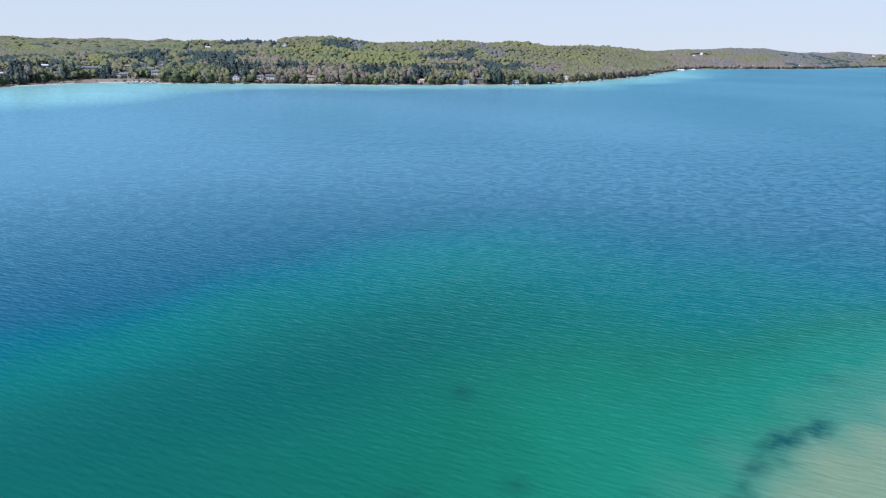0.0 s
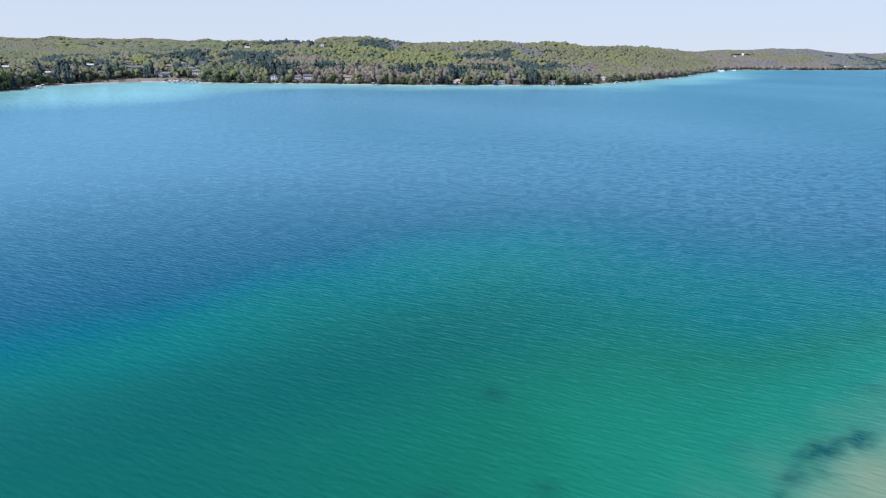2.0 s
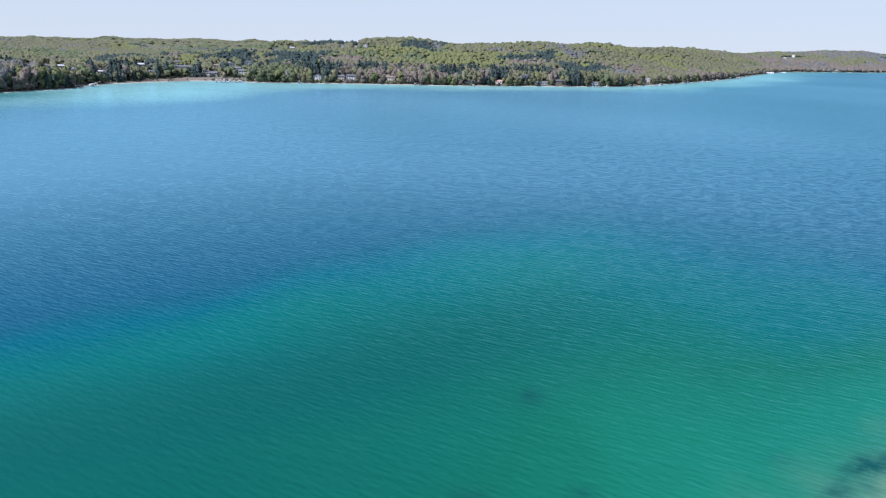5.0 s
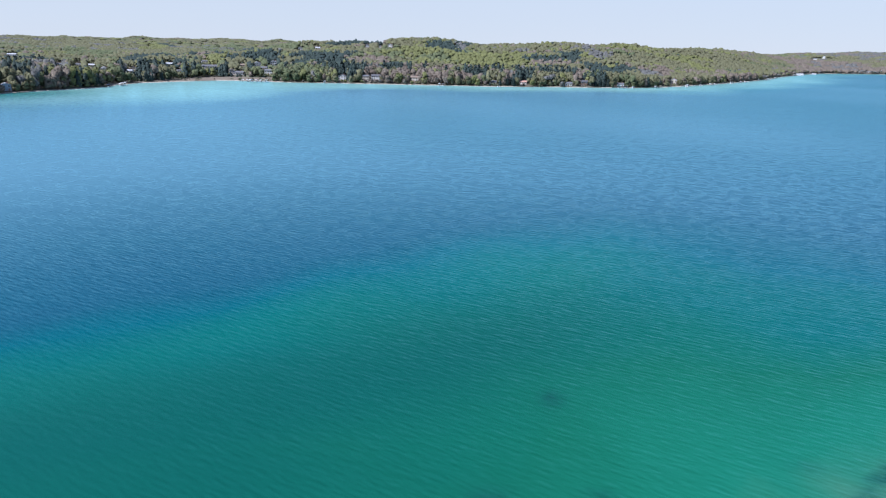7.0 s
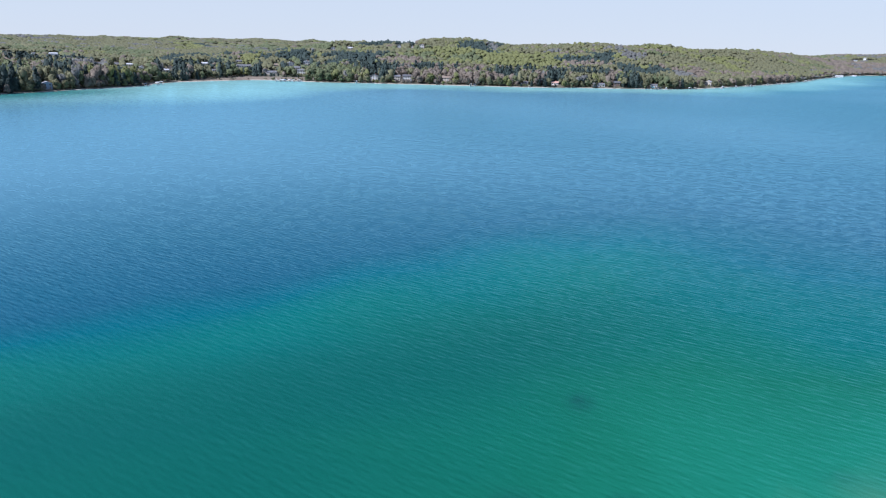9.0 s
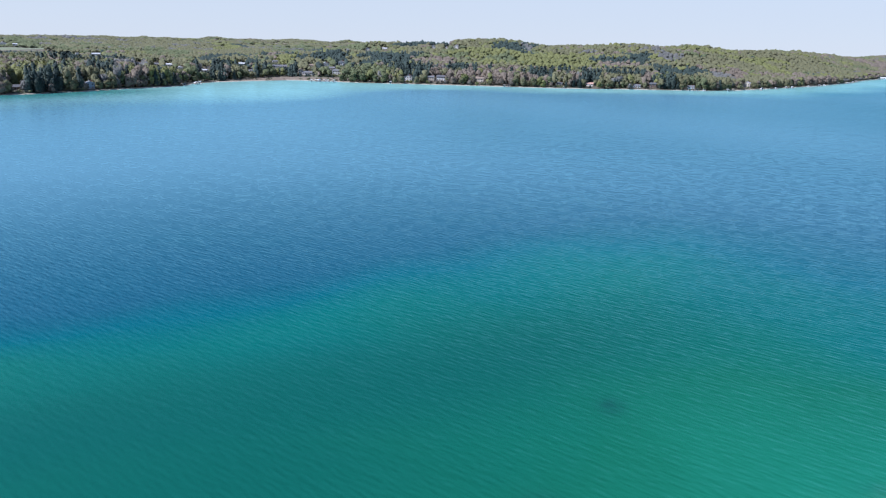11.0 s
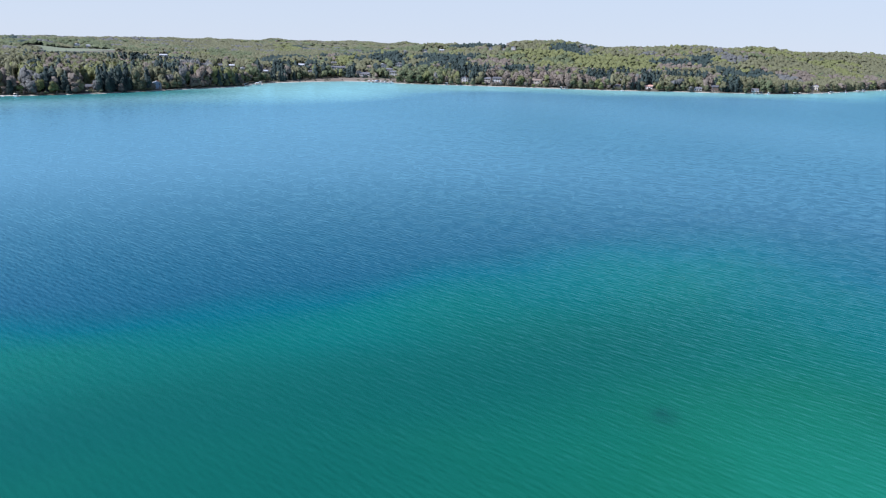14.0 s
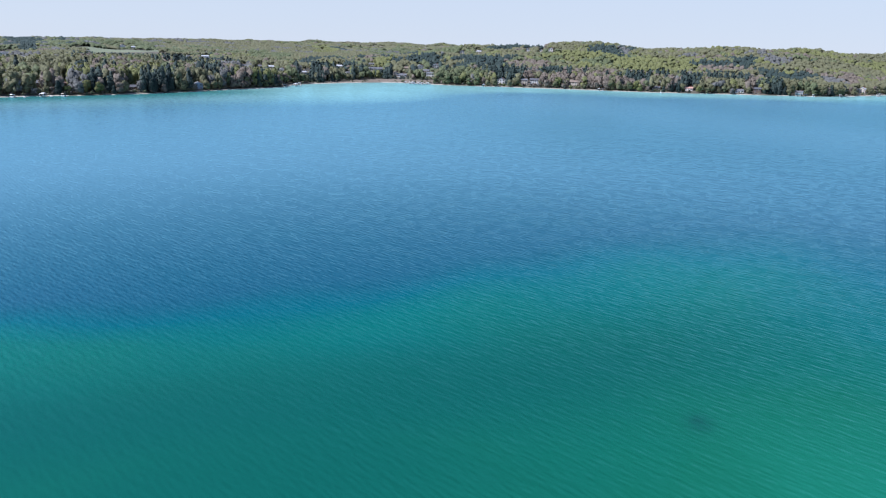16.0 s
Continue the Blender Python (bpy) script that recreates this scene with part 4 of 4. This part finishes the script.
def shore_trees():
    rng = np.random.RandomState(12)
    ring = rounded(SHORE[:31], 12)[: 30 * 12 - 24]
    leg = np.hypot(*np.diff(ring, axis=0).T)
    run = np.concatenate([[0], np.cumsum(leg)])
    s = np.arange(0, run[-1], 5.6) + rng.uniform(-2, 2, len(np.arange(0, run[-1], 5.6)))
    x, y = np.interp(s, run, ring[:, 0]), np.interp(s, run, ring[:, 1])
    ahead = np.stack([np.interp(s + 3, run, ring[:, 0]) - x, np.interp(s + 3, run, ring[:, 1]) - y], 1)
    ahead /= np.linalg.norm(ahead, axis=1, keepdims=True) + 1e-6
    off = rng.uniform(3, 13, len(s))
    x, y = x - ahead[:, 1] * off, y + ahead[:, 0] * off
    z = ground(x, y)
    room = room_for(x, y, z)
    ok = (z > 0.3) & (room > 3) & (reeds_at(x, y) < 0.3) 
    x, y, z, room = x[ok], y[ok], z[ok], room[ok]
    kinds = kinds_at(x, y, rng)
    for i in range(len(x)):
        key = (KINDS[kinds[i]], rng.randint(4))
        m_scale = min(rng.uniform(6.5, 15.0) * (0.95 if key[0] == "conifer" else 1.0), room[i])
        m = pose(x[i], y[i], z[i] - 0.1, 0, 0, rng.uniform(0, 360)) @ Matrix.Diagonal((4.5 + 0.7 * m_scale, 4.5 + 0.7 * m_scale, m_scale, 1))
        if SEEDLINGS[key] is None:
            SEEDLINGS[key] = tree = tree_kind(key[0], (0.2, 0.42, 0.62, 0.85)[key[1]], 60 + 7 * key[1] + KINDS.index(key[0]))
            tree.matrix_world = m
            tagged(tree, TREE_WORDS[key[0]], "tree", group="shore trees")
        else:
            first = SEEDLINGS[key]
            copy_thing(first, m @ Matrix.Diagonal((*(1 / v for v in first.scale), 1)))
    return len(x)


shore_trees()


def bushes():
    """Low growth between the trees and the water."""
    rng = np.random.RandomState(31)
    ring = rounded(SHORE[:31], 12)
    pick = rng.randint(0, len(ring) - 30, 1000)
    x, y = ring[pick, 0] + rng.normal(0, 7, 1000), ring[pick, 1] + rng.normal(0, 7, 1000)
    x, y = np.append(x, rng.uniform(-640, -495, 900)), np.append(y, rng.uniform(440, 660, 900))
    z = ground(x, y)
    ok = (z > 0.55) & (room_for(x, y, z) > 0.5) 
    x, y = x[ok], y[ok]
    kinds = rng.choice(3, len(x), p=[0.4, 0.35, 0.25])
    for i, kind in enumerate(("olive", "bare", "green")):
        m = kinds == i
        wood("shrubs", kind, x[m], y[m], rng.uniform(1.2, 3.6, m.sum()), rng, (2, 0, 10, 0.0, 0.2, 0.14), WORDS[kind] + " as low shoreline scrub", 0.8, 4.5)
    # taller scrub that closes the wood's edge on the far shore
    ring = rounded(SHORE[27:37], 40)[:340]
    pick = rng.randint(0, len(ring), 900)
    ahead = np.roll(ring, -1, 0)[pick] - ring[pick]
    ahead /= np.linalg.norm(ahead, axis=1, keepdims=True) + 1e-6
    off = rng.uniform(3, 22, 900)
    x, y = ring[pick, 0] - ahead[:, 1] * off + rng.normal(0, 3, 900), ring[pick, 1] + ahead[:, 0] * off + rng.normal(0, 3, 900)
    ok = ground(x, y) > 0.3
    x, y = x[ok], y[ok]
    kinds = rng.choice(3, len(x), p=[0.4, 0.35, 0.25])
    for i, kind in enumerate(("grey", "bare", "olive")):
        m = kinds == i
        wood("shrubs", kind, x[m], y[m], rng.uniform(4, 9, m.sum()), rng, (2, 0, 6, 0.0, 0.25, 0.14, 0.6), WORDS[kind] + " as scrub at the far water's edge", 0.8, 17.0)


bushes()

# ---- docks, lifts and boats ----
ALLOY, CANVAS = plain("dull_aluminium", (0.55, 0.56, 0.57), 0.4, 0.8), {}
for word, c in (("white", (0.80, 0.80, 0.80)), ("teal", (0.05, 0.30, 0.33)), ("navy", (0.03, 0.05, 0.12)), ("blue", (0.15, 0.30, 0.55)), ("tan", (0.50, 0.42, 0.32))):
    CANVAS[word] = plain(word + "_canvas", c, 0.8, 0, 3, 0.12)
PIER = plain("bleached_dock_boards", (0.58, 0.56, 0.52), 0.7, 0, 4)
HULL, SEAT = plain("white_hull", (0.75, 0.75, 0.74), 0.25, 0, 2, 0.06), plain("cream_vinyl", (0.62, 0.57, 0.48), 0.5)


def canopy_mesh(wide, long, z):
    """An arched canvas roof with drop sides."""
    arch = [(wide / 2 * math.sin(a), z + 0.55 * math.cos(a) - 0.2) for a in [radians(-80 + 20 * k) for k in range(9)]]
    ring = arch + [(u * 0.98, v - 0.06) for u, v in arch[::-1]]
    return prism(bmesh.new(), ring, "y", -long / 2, long / 2)


def boat_lift(x, y, canvas, turn=0.0, boat=True):
    lift = new("boat_lift")
    for sx in (-1.5, 1.5):
        for sy in (-2.4, 2.4):
            part("post", tube(bmesh.new(), [(sx, sy, -1.6), (sx, sy, 2.7)], [0.06, 0.06]), ALLOY, lift)
        part("beam", boxed(sx - 0.05, sx + 0.05, -2.9, 2.9, 2.55, 2.68), ALLOY, lift)
    part("cradle", box(boxed(-1.44, 1.44, -1.5, -1.3, 0.2, 0.35), -1.44, 1.44, 1.3, 1.5, 0.2, 0.35), ALLOY, lift)
    part("canopy", canopy_mesh(3.4, 7.0, 2.95), CANVAS[canvas], lift, canvas + " canvas canopy")
    at = facing_lake(x, y, 0, turn)
    lift.matrix_world = at
    tagged(lift, "boat lift with a " + canvas + " canvas canopy standing in shallow water", "boat lift", group="boat lifts")
    if boat:
        motor_boat(at @ pose(0, 0, 0.36))


def motor_boat(at):
    boat = new("motor_boat")
    bm = bmesh.new()
    rings = []
    for yy, half, low in ((2.8, 1.05, 0.05), (1.0, 1.1, 0.0), (-1.2, 0.95, 0.05), (-2.4, 0.5, 0.2), (-2.95, 0.06, 0.5)):
        rings.append([bm.verts.new(p) for p in ((-half, yy, 0.85), (-half * 0.75, yy, 0.25 + low), (0, yy, low), (half * 0.75, yy, 0.25 + low), (half, yy, 0.85))])
    for a, b in zip(rings, rings[1:]):
        for k in range(4):
            bm.faces.new((a[k], a[k + 1], b[k + 1], b[k]))
        bm.faces.new((a[4], a[0], b[0], b[4]))
    bm.faces.new(rings[0][::-1])
    bmesh.ops.recalc_face_normals(bm, faces=bm.faces[:])
    part("hull", bm, HULL, boat)
    part("windscreen", prism(bmesh.new(), [(-0.6, 0.86), (-0.2, 1.35), (-0.12, 1.35), (-0.5, 0.86)], "x", -0.8, 0.8), GLASS, boat)
    part("seat", boxed(-0.7, 0.7, 0.9, 1.5, 0.86, 1.15), SEAT, boat)
    part("outboard_motor", box(boxed(-0.22, 0.22, 2.82, 3.2, 0.6, 1.3), -0.07, 0.07, 2.9, 3.05, -0.3, 0.6), CANVAS["navy"], boat)
    boat.matrix_world = at
    tagged(boat, "white motor boat resting in its lift", "boat", group="boats")


def pontoon_boat(x, y, canvas, turn=0.0):
    boat = new("pontoon_boat")
    for sx in (-0.85, 0.85):
        part("float", tube(bmesh.new(), [(sx, -3.6, 0.35), (sx, -3.0, 0.12), (sx, 3.2, 0.12), (sx, 3.4, 0.12)], [0.05, 0.32, 0.32, 0.25], 10), ALLOY, boat)
    part("platform", boxed(-1.25, 1.25, -3.2, 3.3, 0.44, 0.54), ALLOY, boat)
    for sx in (-1.22, 1.18):
        part("rail_panel", boxed(sx, sx + 0.04, -2.9, 3.0, 0.54, 1.2), HULL, boat)
    part("bench", boxed(-1.1, -0.5, -2.6, 0.2, 0.54, 0.95), SEAT, boat)
    part("bench", boxed(0.5, 1.1, -2.6, -0.6, 0.54, 0.95), SEAT, boat)
    part("console", boxed(0.3, 1.0, 0.3, 0.8, 0.54, 1.5), HULL, boat)
    for sx in (-1.15, 1.15):
        for sy in (-0.4, 2.6):
            part("bow", tube(bmesh.new(), [(sx, sy, 0.54), (sx, sy, 2.45)], [0.02, 0.02], 5), ALLOY, boat)
    part("canopy", canopy_mesh(2.5, 3.6, 2.5), CANVAS[canvas], boat, canvas + " canvas top").location = (0, 1.1, 0)
    part("outboard_motor", box(boxed(-0.22, 0.22, 3.32, 3.75, 0.5, 1.25), -0.07, 0.07, 3.4, 3.6, -0.4, 0.5), CANVAS["navy"], boat)
    boat.matrix_world = facing_lake(x, y, 0, turn)
    tagged(boat, "pontoon boat with a " + canvas + " canvas top moored by a dock", "boat", group="boats")


def dock(x, y, long, turn=0.0, wide=1.6):
    pier = new("dock")
    for k in range(max(2, int(long / 3))):
        yy = -long / 2 + 1.5 + k * 3.0
        for sx in (-wide / 2 + 0.05, wide / 2 - 0.05):
            part("post", tube(bmesh.new(), [(sx, yy, -2.0), (sx, yy, 1.0)], [0.05, 0.05], 6), ALLOY, pier)
    share = None
    for k in range(int(long / 0.9)):
        yy = -long / 2 + 0.9 * k
        if share is None:
            share = part("plank", boxed(-wide / 2, wide / 2, 0, 0.86, 0.55, 0.63), PIER, pier)
            share.location = (0, yy, 0)
        else:
            plank = new("plank", share.data)
            plank.parent, plank.location = pier, (0, yy, 0)
    pier.matrix_world = facing_lake(x, y, 0, turn)
    tagged(pier, "narrow weathered wooden dock running out from the shore", "dock", group="docks")


# the marina dock in the bay's corner
dock(-389, 937, 30, 88, 2.2)
dock(-378, 947, 14)
for k, c in enumerate(("white", "white", "blue", "white", "white", "tan")):
    boat_lift(-404 + 6.0 * k, 921 + 0.8 * k, c, 3 * k - 6)
for k, c in enumerate(("white", "navy", "white")):
    pontoon_boat(-398 + 11 * k, 934 + k, c, 80)
# along the wooded shore
SPOTS = [(-144, 958, "white"), (-138, 958, "navy"), (98, 1030, "teal"), (103, 1032, "navy"), (108, 1033, "navy"), (-298, 942, "white"),
         (-485, 772, "white"), (-482, 764, "white"), (-490, 785, "white"), (-480, 738, "navy"), (-553, 470, "white"), (-548, 463, "white")]
for i, (x, y, c) in enumerate(SPOTS):
    boat_lift(x, y, c, 8 * math.sin(i * 2.1))
for x, y, k in ((-141, 964, 12), (106, 1038, 14), (-296, 947, 10), (-484, 779, 14), (-550, 474, 14), (-558, 454, 16), (195, 1122, 14), (226, 1172, 14), (262, 1226, 16),
                (300, 1288, 14), (-60, 978, 10), (30, 1012, 10)):
    dock(x, y, k)
for x, y, c in ((-562, 447, "white"), (-541, 480, "tan"), (204, 1118, "white"), (236, 1178, "white"), (270, 1232, "white"), (309, 1296, "white"), (350, 1368, "white"), (118, 1041, "white"), (-66, 973, "tan")):
    pontoon_boat(x, y, c, 20)
for i, (x, y) in enumerate(((148, 1062), (156, 1070), (206, 1140), (252, 1206), (257, 1215), (264, 1226), (330, 1335), (415, 1494), (421, 1506), (428, 1520))):
    boat_lift(x + 3, y - 5, ("white", "tan", "white")[i % 3], 12, i % 2 == 0)
for x, y in ((596, 1886), (604, 1900), (612, 1914), (590, 1872), (622, 1932), (470, 1610), (452, 1570), (400, 1466)):
    boat_lift(x, y, "white", 10, False)
for x, y, k in ((212, 1150, 16), (318, 1318, 16), (362, 1400, 18), (440, 1552, 18), (500, 1690, 18)):
    dock(x, y, k, 70, 2.4)
